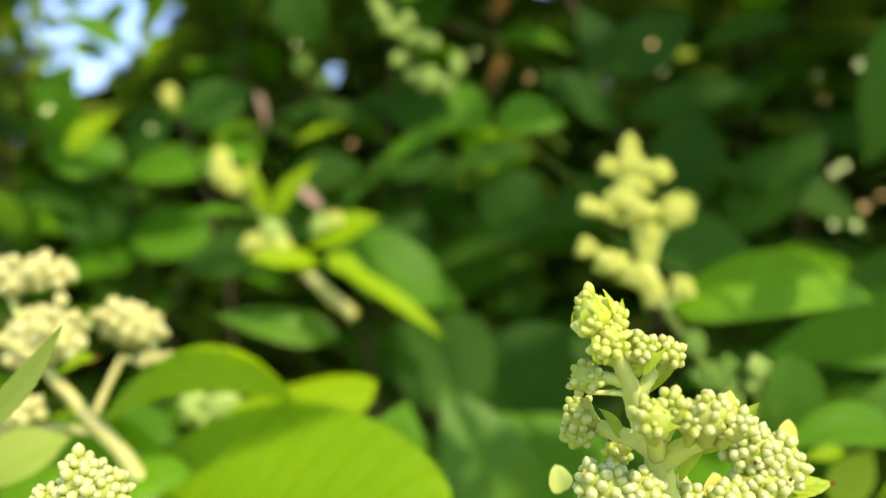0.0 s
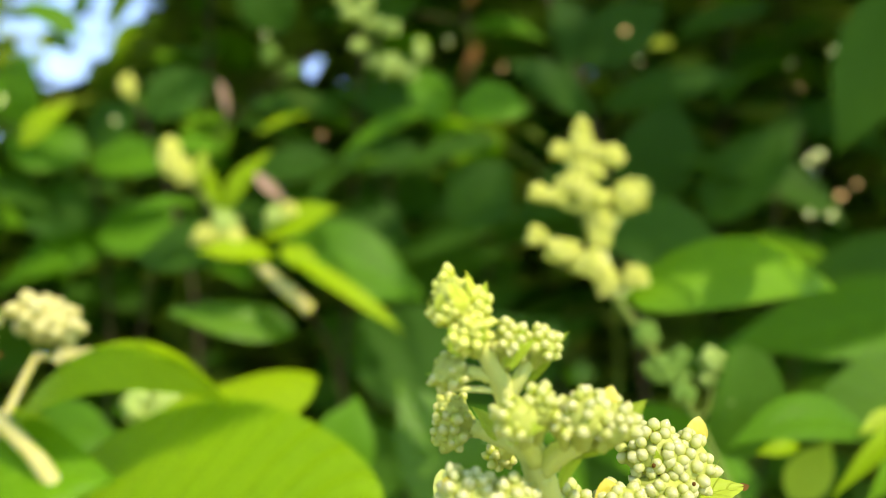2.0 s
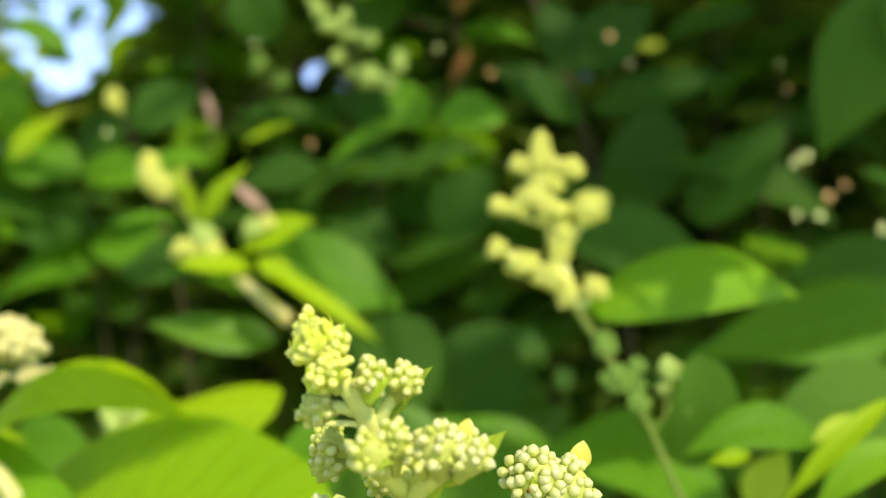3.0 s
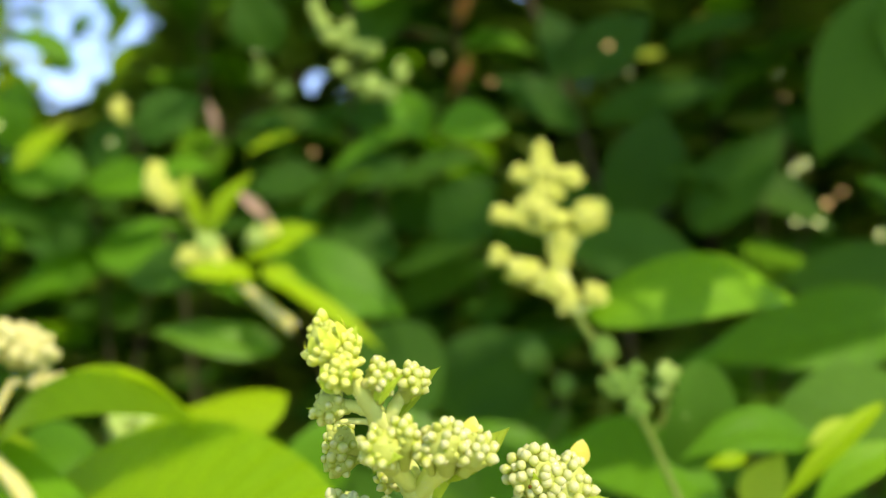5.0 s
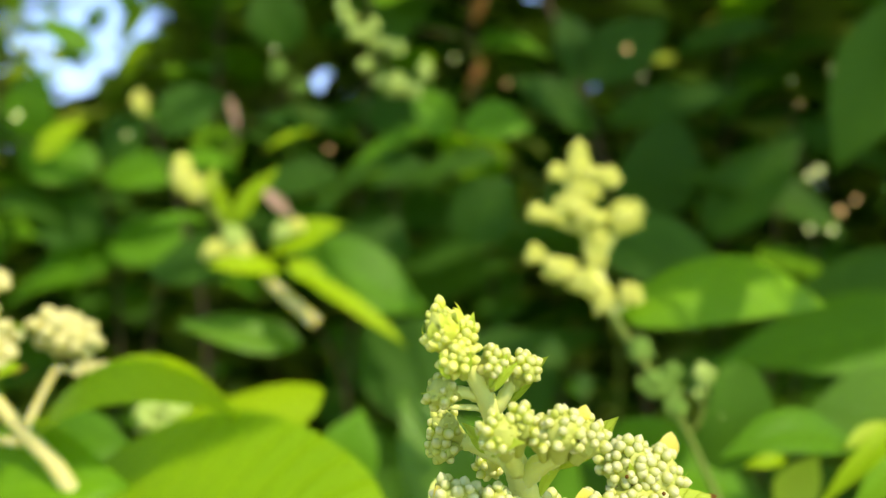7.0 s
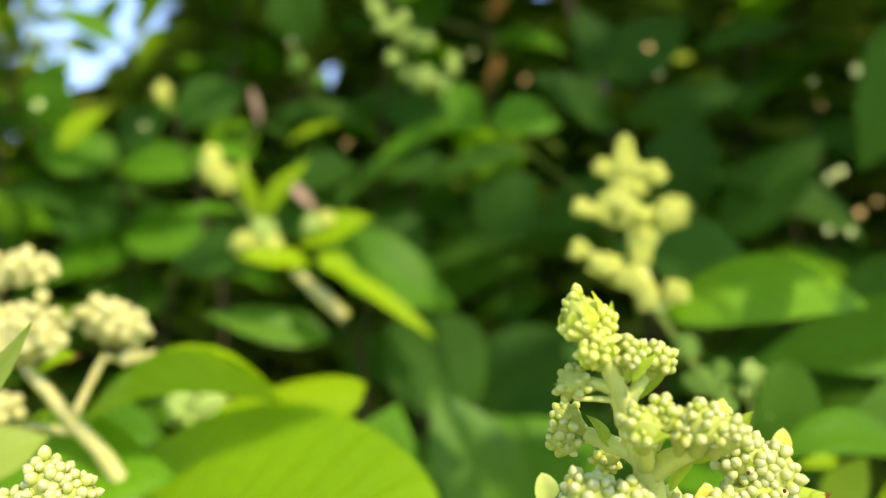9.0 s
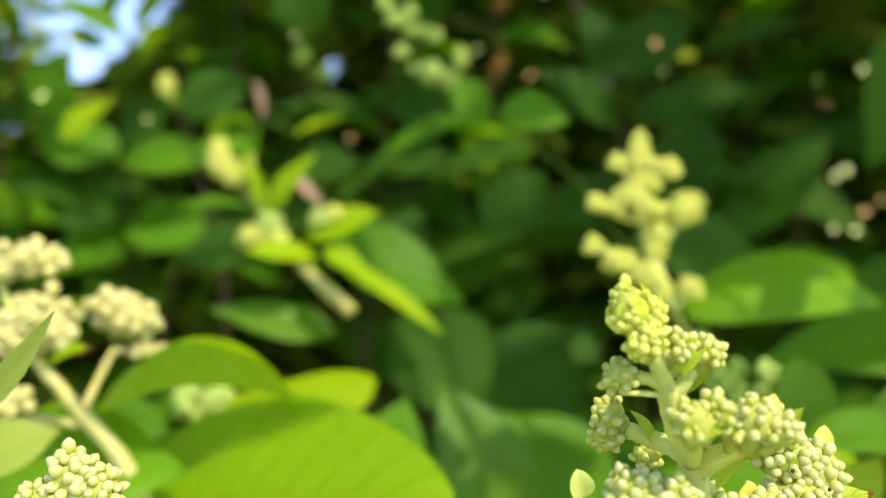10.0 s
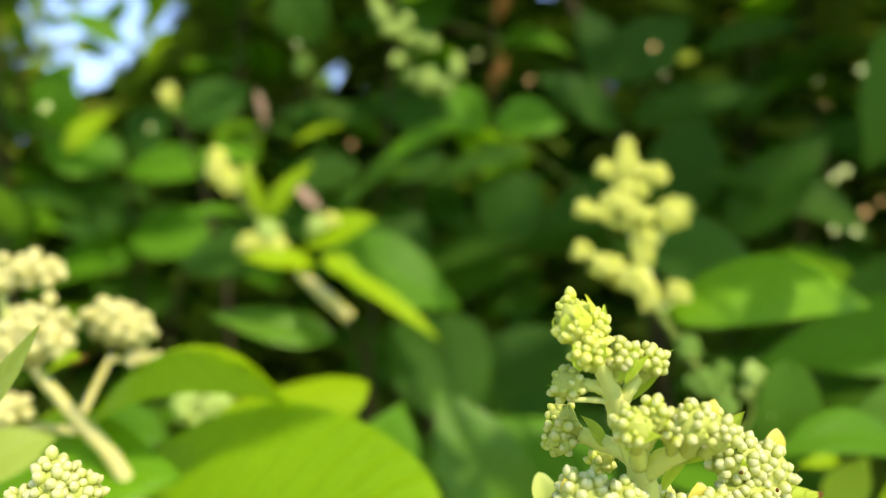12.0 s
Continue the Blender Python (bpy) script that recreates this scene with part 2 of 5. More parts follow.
def blade(bm, base, tip, width, normal, arch=0.08, fold=0.25, droop=0.12, teeth=0.0, long=18, wide=6, point=1.0, round_off=0.85, seed=0):
    """An ovate leaf from base to tip: arched along its length, folded at the midrib, its edges falling, with toothed margins and UVs."""
    rng = random.Random(seed)
    base, tip = Vector(base), Vector(tip)
    length = (tip - base).length
    y = (tip - base).normalized()
    z = Vector(normal)
    z = (z - z.dot(y) * y).normalized()
    x = y.cross(z)
    uv = bm.loops.layers.uv.verify()
    wave, bend = rng.uniform(0, 6), rng.uniform(-0.06, 0.06)
    grid = []
    for i in range(long + 1):
        u = i / long
        half = width / 2 * (math.sin(math.pi * min(1, u ** 0.82)) ** round_off if 0 < u < 1 else 0) * (1 - 0.35 * point * max(0, u - 0.72) / 0.28)
        if 0 < i < long:
            half = max(half, 0.015 * width)
        row = []
        for k in range(-wide // 2, wide // 2 + 1):
            v = 2 * k / wide
            reach = half * v
            if abs(v) == 1 and teeth and 0 < i < long:
                reach *= 1 + teeth * (0.5 if i % 2 else -0.5)
            lift = 4 * arch * length * u * (1 - u) + abs(reach) * fold - droop * half * v * v
            lift += 0.035 * width * math.sin(7 * u + wave + 2.2 * v) * abs(v)
            row.append(bm.verts.new(base + y * (u * length) + x * (reach + bend * length * math.sin(math.pi * u)) + z * lift))
        grid.append(row)
    for i in range(long):
        for k in range(wide):
            f = bm.faces.new((grid[i][k], grid[i][k + 1], grid[i + 1][k + 1], grid[i + 1][k]))
            f.smooth = True
            for loop, (a, b) in zip(f.loops, ((i, k), (i, k + 1), (i + 1, k + 1), (i + 1, k))):
                loop[uv].uv = (a / long, b / wide)


def leaf(parent, base, tip, width, normal=(0, -0.5, 0.86), material=LEAF, name="leaf", label="", **more):
    """One leaf of a plant, with its stalk point at base."""
    bm = bmesh.new()
    more.setdefault("seed", int(abs(base[0] * 7919 + base[2] * 104729)))
    blade(bm, Vector(base) - parent.location, Vector(tip) - parent.location, width, normal, **more)
    return part(name, bm, material, parent, label)


def bud_mesh(name, r, tall=1.15, lobes=4, tip=0.12):
    """A closed flower bud: an egg with shallow seams that meet at its tip."""
    bm = bmesh.new()
    bmesh.ops.create_uvsphere(bm, u_segments=12, v_segments=8, radius=r)
    for v in bm.verts:
        a, h = math.atan2(v.co.y, v.co.x), v.co.z / r
        seam = 1 - 0.09 * max(0, h) * (0.5 + 0.5 * math.cos(lobes * a)) - 0.05 * max(0, -h)
        v.co.x, v.co.y, v.co.z = v.co.x * seam, v.co.y * seam, v.co.z * tall + (tip * r if h > 0.97 else 0)
    mesh = bpy.data.meshes.new(name)
    bm.to_mesh(mesh)
    bm.free()
    for face in mesh.polygons:
        face.use_smooth = True
    return mesh


def bud_spots(centre, radii, count, out, rng, full=0.75, lumpy=0.4):
    """Places on a rounded head: evenly round an ellipsoid, leaving its underside out."""
    spots, turn = [], math.pi * (3 - math.sqrt(5))
    out, rough_seed = Vector(out).normalized(), rng.random()
    side = out.cross(Vector((0.3, 0.8, 0.52))).normalized()
    up = out.cross(side)
    for i in range(count):
        h = 1 - 2 * full * (i + 0.5) / count
        ring = math.sqrt(max(0, 1 - h * h))
        a = i * turn + rng.uniform(-0.25, 0.25)
        way = h * out + ring * (math.cos(a) * side + math.sin(a) * up)
        k = rng.uniform(0.9, 1.06) * (1 + lumpy * noise.noise(1.7 * way + Vector((7.3 * rough_seed, 0, 0))))
        spots.append((Vector(centre) + Vector((way.x * radii[0], way.y * radii[1], way.z * radii[2])) * k, way))
    return spots


def bud_head(parent, centre, radii, count, size, meshes, material, foot, out=(0, -0.35, 0.9), seed=0, stalk=CUP, full=0.75, upright=0.0, sepals=3, grown=-0.16):
    """A head of separate buds packed on a fleshy cup that widens from the foot, with small pointed bracts round it."""
    rng = random.Random(seed)
    o = parent.location
    spots = bud_spots(centre, radii, round(1.35 * count), out, rng, full, lumpy=0.3)
    shift = Vector((seed * 3.1, 0, 0))
    ripe = [noise.noise(Vector(p) * 420 + shift) > grown for p, way in spots]
    bm = bmesh.new()
    middle_way = Vector(centre) - Vector(foot)
    bmesh.ops.create_icosphere(bm, subdivisions=3, radius=1.0, matrix=Matrix.LocRotScale(Vector(centre).lerp(Vector(foot), 0.08) - o, None, [1.01 * v for v in radii]))
    for v in bm.verts:
        v.co += 0.0005 * noise.noise_vector(v.co * 800)
    tube(bm, (Vector(foot) - 0.25 * middle_way - o, Vector(foot) + 0.2 * middle_way - o, Vector(foot) + 0.8 * middle_way - o), min(radii) * 0.4, min(radii) * 0.85, sides=10, steps=3)
    for (place, way), full_grown in zip(spots, ripe):
        if full_grown:
            tube(bm, (place - o - way * size * 1.6, place - o - way * size * 0.8, place - o), size * 0.55, size * 0.45, sides=6, steps=1)
        else:
            k = size * rng.uniform(0.5, 0.85)
            bmesh.ops.create_icosphere(bm, subdivisions=2, radius=1.0, matrix=Matrix.LocRotScale(place - o - way * size * rng.uniform(0.4, 0.9), way.to_track_quat("Z", "Y"), (k, k * rng.uniform(0.7, 1.1), 1.5 * k)))
    head = part("flower_head", bm, stalk, parent)
    for (place, way), full_grown in zip(spots, ripe):
        if not full_grown:
            continue
        ob = part("bud", rng.choice(meshes), material, head)
        k = size * rng.uniform(0.76, 1.06)
        lean = (way + upright * Vector(out) + Vector((rng.uniform(-0.3, 0.3), rng.uniform(-0.3, 0.3), rng.uniform(-0.1, 0.4)))).to_track_quat("Z", "Y")
        ob.matrix_local = Matrix.LocRotScale(place - o, lean, (k, k, k * rng.uniform(0.92, 1.1)))
    for i in range(sepals):
        turn = 2 * math.pi * (i + rng.uniform(-0.2, 0.2)) / sepals + seed
        way = Vector((math.cos(turn), math.sin(turn), 0))
        start = Vector(foot) + 0.15 * middle_way + way * radii[0] * 0.25
        end = Vector(centre) + Vector((way.x * radii[0], way.y * radii[1], 0)) * 1.05 + middle_way.normalized() * radii[2] * rng.uniform(-0.1, 0.5)
        leaf(parent, start, end, size * rng.uniform(1.4, 2.0), way, BLUSH if rng.random() < 0.3 else BRACT, "bract", fold=0.4, long=8, wide=4, arch=0.1, seed=seed + i)
    return head


def bud_mass(parent, centre, radii, count, size, material, foot=None, out=(0, -0.35, 0.9), seed=0, full=0.85, lumpy=0.4, core=0.9):
    """A head of many buds as one mesh, for flowers farther off."""
    rng = random.Random(seed)
    o = parent.location
    bm = bmesh.new()
    bmesh.ops.create_icosphere(bm, subdivisions=3, radius=1.0, matrix=Matrix.LocRotScale(Vector(centre) - o, None, [core * v for v in radii]))
    for v in bm.verts:
        v.co += 0.3 * min(radii) * noise.noise_vector(v.co * 0.9 / min(radii) + Vector((seed, 0, 0)))
    for place, way in bud_spots(centre, radii, count, out, rng, full, lumpy):
        k = size * rng.uniform(0.8, 1.2)
        m = Matrix.LocRotScale(place - o, way.to_track_quat("Z", "Y"), (k, k, 1.15 * k))
        bmesh.ops.create_icosphere(bm, subdivisions=2, radius=1.0, matrix=m)
        if foot is not None:
            a, b = Vector(foot) - o, place - o
            tube(bm, (a.lerp(b, 0.1), a.lerp(b, 0.55), b), k * 0.4, k * 0.3, sides=5, steps=1)
    return part("flower_head", bm, material, parent)


def stem(parent, points, r0, r1, material=STEM, name="stem", sides=10):
    bm = bmesh.new()
    tube(bm, [Vector(p) - parent.location for p in points], r0, r1, sides=sides, seed=len(points))
    return part(name, bm, material, parent)


def hairs(parent, points, r0, r1, count, seed):
    """Fine short hairs standing off a stem."""
    rng = random.Random(seed)
    line = smooth_line(points, 8)
    bm = bmesh.new()
    for i in range(count):
        k = rng.random() * (len(line) - 1.001)
        a, b = line[int(k)], line[int(k) + 1]
        q, along = a.lerp(b, k % 1), (b - a).normalized()
        out = along.cross(Vector((rng.uniform(-1, 1), rng.uniform(-1, 1), rng.uniform(-1, 1)))).normalized()
        r = (r0 + (r1 - r0) * k / (len(line) - 1)) * 0.95
        root = q + out * r - parent.location
        tip = bm.verts.new(root + out * rng.uniform(0.0003, 0.0007) + along * rng.uniform(-0.0002, 0.0003))
        side = along.cross(out)
        foot = [bm.verts.new(root + 0.000035 * w) for w in (along, side, -along - side)]
        for j in range(3):
            bm.faces.new((foot[j], foot[(j + 1) % 3], tip))
    return part("hairs", bm, HAIR, parent)


BUDS = [bud_mesh("bud", 1.0, 1.12, 4), bud_mesh("bud", 1.0, 1.0, 5, 0.08), bud_mesh("bud", 1.0, 1.22, 4, 0.18)]
BUDS_CREAM = [bud_mesh("bud", 1.0, 1.12, 4), bud_mesh("bud", 1.0, 1.0, 5, 0.08), bud_mesh("bud", 1.0, 1.22, 4, 0.18)]
BUDS_TIP = [bud_mesh("young_bud", 1.0, 1.45, 3, 0.15), bud_mesh("young_bud", 1.0, 1.25, 4, 0.1)]
for mesh in BUDS:
    mesh.materials.append(BUD)
for mesh in BUDS_CREAM:
    mesh.materials.append(BUD_CREAM)
for mesh in BUDS_TIP:
    mesh.materials.append(BUD_TIP)

# ---- ground ----
bm = bmesh.new()
bmesh.ops.create_grid(bm, x_segments=120, y_segments=120, size=1.0)
for v in bm.verts:
    far = 4 + 600 * max(abs(v.co.x), abs(v.co.y)) ** 3
    v.co.x, v.co.y = v.co.x * far, v.co.y * far
    v.co.z = 0.02 * noise.noise(Vector((v.co.x * 1.7, v.co.y * 1.7, 0))) if far < 80 else 0
ground = part("ground", bm, SOIL)
tagged(ground, "unseen grass around the shrubs, lightened to bounce light up", "ground", kind="structure")

# ---- the flower spike in front ----
spike = thing("flowering_stem", (0.12, 0.3, 0.0), "yellow-green flower spike with tight round buds and small bracts", "flower", "flower spikes of the shrub")
stem(spike, [(0.12, 0.3, 0.0), (0.11, 0.26, 0.5), (0.075, 0.17, 1.0), (0.0399, 0.1190, 1.1507), (0.0350, 0.1137, 1.1633), (0.0336, 0.1110, 1.1688)], 0.0035, 0.002, sides=14)
stem(spike, [(0.0343, 0.1125, 1.1661), (0.0329, 0.1100, 1.1708), (0.0303, 0.1085, 1.1765), (0.0286, 0.1070, 1.1809), (0.0266, 0.1050, 1.1853), (0.0238, 0.1035, 1.1895)], 0.0021, 0.001, sides=14)
B = 0.00076
# crown of young buds wrapped in broad scales
bud_head(spike, (0.0224, 0.1030, 1.1916), (0.0022, 0.0021, 0.0030), 48, 0.00080, BUDS_TIP, BUD_TIP, (0.0233, 0.1035, 1.1888), out=(-0.2, -0.2, 1), seed=1, full=0.8, upright=0.7, sepals=0, grown=-0.05)
bud_head(spike, (0.0256, 0.1031, 1.1906), (0.0013, 0.0014, 0.0021), 15, 0.00076, BUDS_TIP, BUD_TIP, (0.0248, 0.1035, 1.1881), out=(0.2, -0.3, 1), seed=2, upright=0.6, sepals=1)
bud_head(spike, (0.0242, 0.1024, 1.1874), (0.0019, 0.0017, 0.0015), 15, 0.00078, BUDS_TIP, BUD_TIP, (0.0252, 0.1040, 1.1854), out=(-0.4, -0.5, 0.6), seed=3, sepals=3)
bud_head(spike, (0.0250, 0.1018, 1.1889), (0.0012, 0.0012, 0.0013), 9, 0.00074, BUDS_TIP, BUD_TIP, (0.0247, 0.1030, 1.1876), out=(0.2, -0.7, 0.6), seed=26, sepals=1)
axis_low, axis_high = Vector((0.0238, 0.1035, 1.1876)), Vector((0.0219, 0.1030, 1.1948))
for i in range(28):
    turn, up = i * 2.4, 0.02 + 0.7 * ((i * 0.37) % 1.0)
    q = axis_low.lerp(axis_high, up)
    way = Vector((math.cos(turn), math.sin(turn), 0))
    foot = q + way * (0.0012 + 0.0013 * min(1, 3 * up))
    leaf(spike, foot, foot + way * (0.0003 - 0.0003 * up) + (axis_high - axis_low).normalized() * (0.0016 + 0.0006 * (i % 3)), 0.0013 + 0.0003 * (i % 2), way, SCALE, "scale_leaf", fold=0.3 if i % 3 else -0.3, long=8, wide=4, arch=0.14, point=0.3, round_off=0.7, seed=i)
for a, b, w in (((0.0262, 0.1025, 1.1891), (0.0268, 0.1033, 1.1940), 0.0014), ((0.0237, 0.1022, 1.1851), (0.0221, 0.1012, 1.1889), 0.0022), ((0.0251, 0.1015, 1.1858), (0.0261, 0.1008, 1.1894), 0.0022)):
    leaf(spike, a, b, w, (0, -1, 0.15), BRACT, "bract", fold=0.5, long=10, wide=4, arch=0.12)
# right arm with its boat-shaped bract
stem(spike, [(0.0276, 0.1065, 1.1818), (0.0284, 0.1060, 1.1831), (0.0289, 0.1057, 1.1842)], 0.001, 0.0009, name="branch")
stem(spike, [(0.0297, 0.1075, 1.1796), (0.0312, 0.1070, 1.1821), (0.0326, 0.1070, 1.1843)], 0.001, 0.0009, name="branch")
bud_head(spike, (0.0296, 0.1050, 1.1867), (0.0020, 0.0019, 0.0023), 17, B * 1.08, BUDS, BUD, (0.0291, 0.1058, 1.1837), seed=4, sepals=0)
leaf(spike, (0.0294, 0.1030, 1.1832), (0.0328, 0.1032, 1.1872), 0.0012, (-0.5, -0.8, 0.3), BRACT, "bract", fold=0.5, long=12, arch=0.06)
bud_head(spike, (0.0338, 0.1060, 1.1858), (0.0017, 0.0017, 0.0020), 14, B * 1.04, BUDS, BUD, (0.0326, 0.1070, 1.1834), out=(0.2, -0.35, 0.9), seed=5, sepals=2)
leaf(spike, (0.0307, 0.1085, 1.1795), (0.0376, 0.1085, 1.1872), 0.0042, (-0.75, -0.6, 0.2), BRACT, "bract", fold=0.8, arch=-0.05, long=14)
leaf(spike, (0.0288, 0.1040, 1.1834), (0.0313, 0.1035, 1.1884), 0.0016, (-0.2, -0.8, 0.5), BRACT, "bract", fold=0.5, long=12)
# left arm
stem(spike, [(0.0285, 0.1070, 1.1800), (0.0261, 0.1065, 1.1804), (0.0229, 0.1065, 1.1805)], 0.0005, 0.0004, name="branch", sides=7)
stem(spike, [(0.0275, 0.1065, 1.1818), (0.0258, 0.1065, 1.1824), (0.0244, 0.1065, 1.1826)], 0.0009, 0.0009, name="branch", sides=9)
bud_head(spike, (0.0221, 0.1062, 1.1826), (0.0021, 0.002, 0.0021), 17, B, BUDS, BUD, (0.0245, 0.1066, 1.1823), out=(-0.7, -0.4, 0.4), seed=6)
# lower left arm
stem(spike, [(0.0328, 0.1110, 1.1711), (0.0299, 0.1130, 1.1723), (0.0269, 0.1145, 1.1732), (0.0250, 0.1145, 1.1739)], 0.0014, 0.0012, name="branch")
bud_head(spike, (0.0223, 0.1138, 1.1762), (0.0022, 0.0022, 0.0024), 17, B * 1.12, BUDS, BUD, (0.0248, 0.1145, 1.1744), out=(-0.7, -0.4, 0.4), seed=7, sepals=2)
bud_head(spike, (0.0222, 0.1138, 1.1728), (0.0021, 0.002, 0.0019), 12, B * 1.12, BUDS, BUD, (0.0246, 0.1145, 1.1732), out=(-0.7, -0.4, -0.1), seed=8, sepals=2)
leaf(spike, (0.0286, 0.1130, 1.1723), (0.0250, 0.1120, 1.1771), 0.003, (0.2, -0.6, 0.8), BRACT, "bract", fold=0.4, long=12)
# middle head
stem(spike, [(0.0327, 0.1090, 1.1708), (0.0316, 0.1055, 1.1736), (0.0307, 0.1025, 1.1755)], 0.0013, 0.0012, name="branch")
bud_head(spike, (0.0297, 0.1000, 1.1783), (0.0025, 0.0022, 0.0024), 19, B, BUDS, BUD, (0.0306, 0.1025, 1.1751), out=(-0.1, -0.7, 0.6), seed=9)
bud_head(spike, (0.0328, 0.1008, 1.1795), (0.0017, 0.0016, 0.0021), 12, B, BUDS, BUD, (0.0325, 0.1030, 1.1755), out=(0.2, -0.5, 0.7), seed=10)
leaf(spike, (0.0286, 0.1000, 1.1753), (0.0329, 0.0975, 1.1777), 0.0026, (0, -0.6, 0.8), BRACT, "bract", fold=0.5, long=12)
# right head with a long bract
stem(spike, [(0.0339, 0.1105, 1.1692), (0.0359, 0.1075, 1.1721), (0.0382, 0.1045, 1.1744)], 0.0016, 0.0014, name="branch")
bud_head(spike, (0.0377, 0.1022, 1.1782), (0.0029, 0.0025, 0.0026), 23, B * 1.04, BUDS_CREAM, BUD_CREAM, (0.0380, 0.1042, 1.1744), out=(0, -0.55, 0.75), seed=11)
bud_head(spike, (0.0420, 0.1038, 1.1766), (0.0023, 0.0021, 0.0024), 19, B * 1.08, BUDS_CREAM, BUD_CREAM, (0.0404, 0.1045, 1.1738), out=(0.4, -0.5, 0.5), seed=12, sepals=2)
bud_head(spike, (0.0352, 0.1018, 1.1773), (0.0013, 0.0013, 0.0016), 8, B, BUDS, BUD, (0.0358, 0.1042, 1.1742), out=(-0.2, -0.6, 0.6), seed=24)
leaf(spike, (0.0384, 0.1070, 1.1715), (0.0469, 0.1070, 1.1787), 0.0048, (-0.6, -0.5, 0.5), BRACT, "bract", fold=0.7, long=16, arch=-0.06)
leaf(spike, (0.0360, 0.1090, 1.1671), (0.0393, 0.1062, 1.1729), 0.0017, (-0.5, -0.7, 0.3), BRACT, "bract", fold=0.5, long=12)
leaf(spike, (0.0410, 0.1042, 1.1785), (0.0420, 0.1050, 1.1809), 0.0022, (0, -1, 0.1), PETAL, "petal", "small yellow petal", long=8, wide=4, point=-0.3)
# low left head
stem(spike, [(0.0353, 0.1135, 1.1617), (0.0309, 0.1100, 1.1638), (0.0260, 0.1070, 1.1653)], 0.0016, 0.001, name="branch")
bud_head(spike, (0.0241, 0.1050, 1.1681), (0.0034, 0.0026, 0.0028), 22, B * 1.2, BUDS_CREAM, BUD_CREAM, (0.0256, 0.1065, 1.1650), out=(-0.2, -0.5, 0.8), seed=13, grown=-0.6)
bud_head(spike, (0.0291, 0.1050, 1.1670), (0.0032, 0.0026, 0.0026), 19, B * 1.2, BUDS_CREAM, BUD_CREAM, (0.0292, 0.1075, 1.1638), out=(0, -0.5, 0.8), seed=14, grown=-0.6)
leaf(spike, (0.0223, 0.1045, 1.1680), (0.0213, 0.1040, 1.1705), 0.0024, (0, -1, 0.1), PETAL, "petal", "small yellow petal", long=8, wide=4)
leaf(spike, (0.0217, 0.1290, 1.1590), (0.0208, 0.1290, 1.1639), 0.0042, (0.2, -1, 0.1), BRACT_PALE, "bract", fold=0.5, long=12, wide=6, point=-0.4, round_off=0.6)
# low right heads
stem(spike, [(0.072, 0.165, 1.02), (0.0491, 0.1250, 1.1528), (0.0519, 0.1240, 1.1606), (0.0533, 0.1235, 1.1639)], 0.0022, 0.0013, name="branch")
bud_head(spike, (0.0518, 0.1225, 1.1677), (0.0040, 0.0032, 0.0036), 34, B * 1.28, BUDS_CREAM, BUD_CREAM, (0.0528, 0.1235, 1.1635), out=(-0.2, -0.5, 0.8), seed=15, grown=-0.6)
bud_head(spike, (0.0564, 0.1235, 1.1653), (0.0042, 0.0032, 0.0046), 32, B * 1.28, BUDS_CREAM, BUD_CREAM, (0.0538, 0.1240, 1.1619), out=(0.4, -0.5, 0.6), seed=16, grown=-0.6)
bud_head(spike, (0.0523, 0.1210, 1.1626), (0.0042, 0.003, 0.0028), 24, B * 1.28, BUDS_CREAM, BUD_CREAM, (0.0523, 0.1240, 1.1587), out=(0, -0.8, 0.5), seed=17, grown=-0.6)
leaf(spike, (0.0592, 0.1270, 1.1671), (0.0605, 0.1280, 1.1715), 0.0036, (0, -1, 0.1), PETAL, "petal", "small yellow petal", long=8, wide=4, point=-0.5)
leaf(spike, (0.0549, 0.1250, 1.1588), (0.0669, 0.1260, 1.1612), 0.0052, (0.1, -0.5, 0.85), BRACT, "bract", "green bract with a brown tip", fold=0.4, long=16, teeth=0.08)
stem(spike, [(0.066, 0.15, 1.06), (0.0427, 0.1190, 1.1552), (0.0447, 0.1170, 1.1598)], 0.0016, 0.0009, name="branch")
bud_head(spike, (0.0383, 0.1160, 1.1627), (0.0026, 0.0024, 0.0024), 15, B * 1.28, BUDS_CREAM, BUD_CREAM, (0.0399, 0.1170, 1.1595), seed=18, grown=-0.6)
bud_head(spike, (0.0457, 0.1170, 1.1618), (0.0034, 0.0028, 0.0028), 20, B * 1.28, BUDS_CREAM, BUD_CREAM, (0.0452, 0.1175, 1.1588), seed=19, grown=-0.6)
leaf(spike, (0.0442, 0.1170, 1.1614), (0.0435, 0.1170, 1.1658), 0.0042, (0, -1, 0.1), PETAL, "petal", "small yellow petal", long=8, wide=4, point=-0.4)
bud_head(spike, (0.0292, 0.1180, 1.1687), (0.0016, 0.0014, 0.0014), 8, B, BUDS, BUD, (0.0302, 0.1160, 1.1702), out=(0, -0.6, 0.2), seed=20)

leaf(spike, (0.0651, 0.1257, 1.1609), (0.0672, 0.1260, 1.1613), 0.0014, (0.1, -0.6, 0.8), LEAF_RUST, "withered_tip", "brown withered tip of a bract", long=6, wide=4)

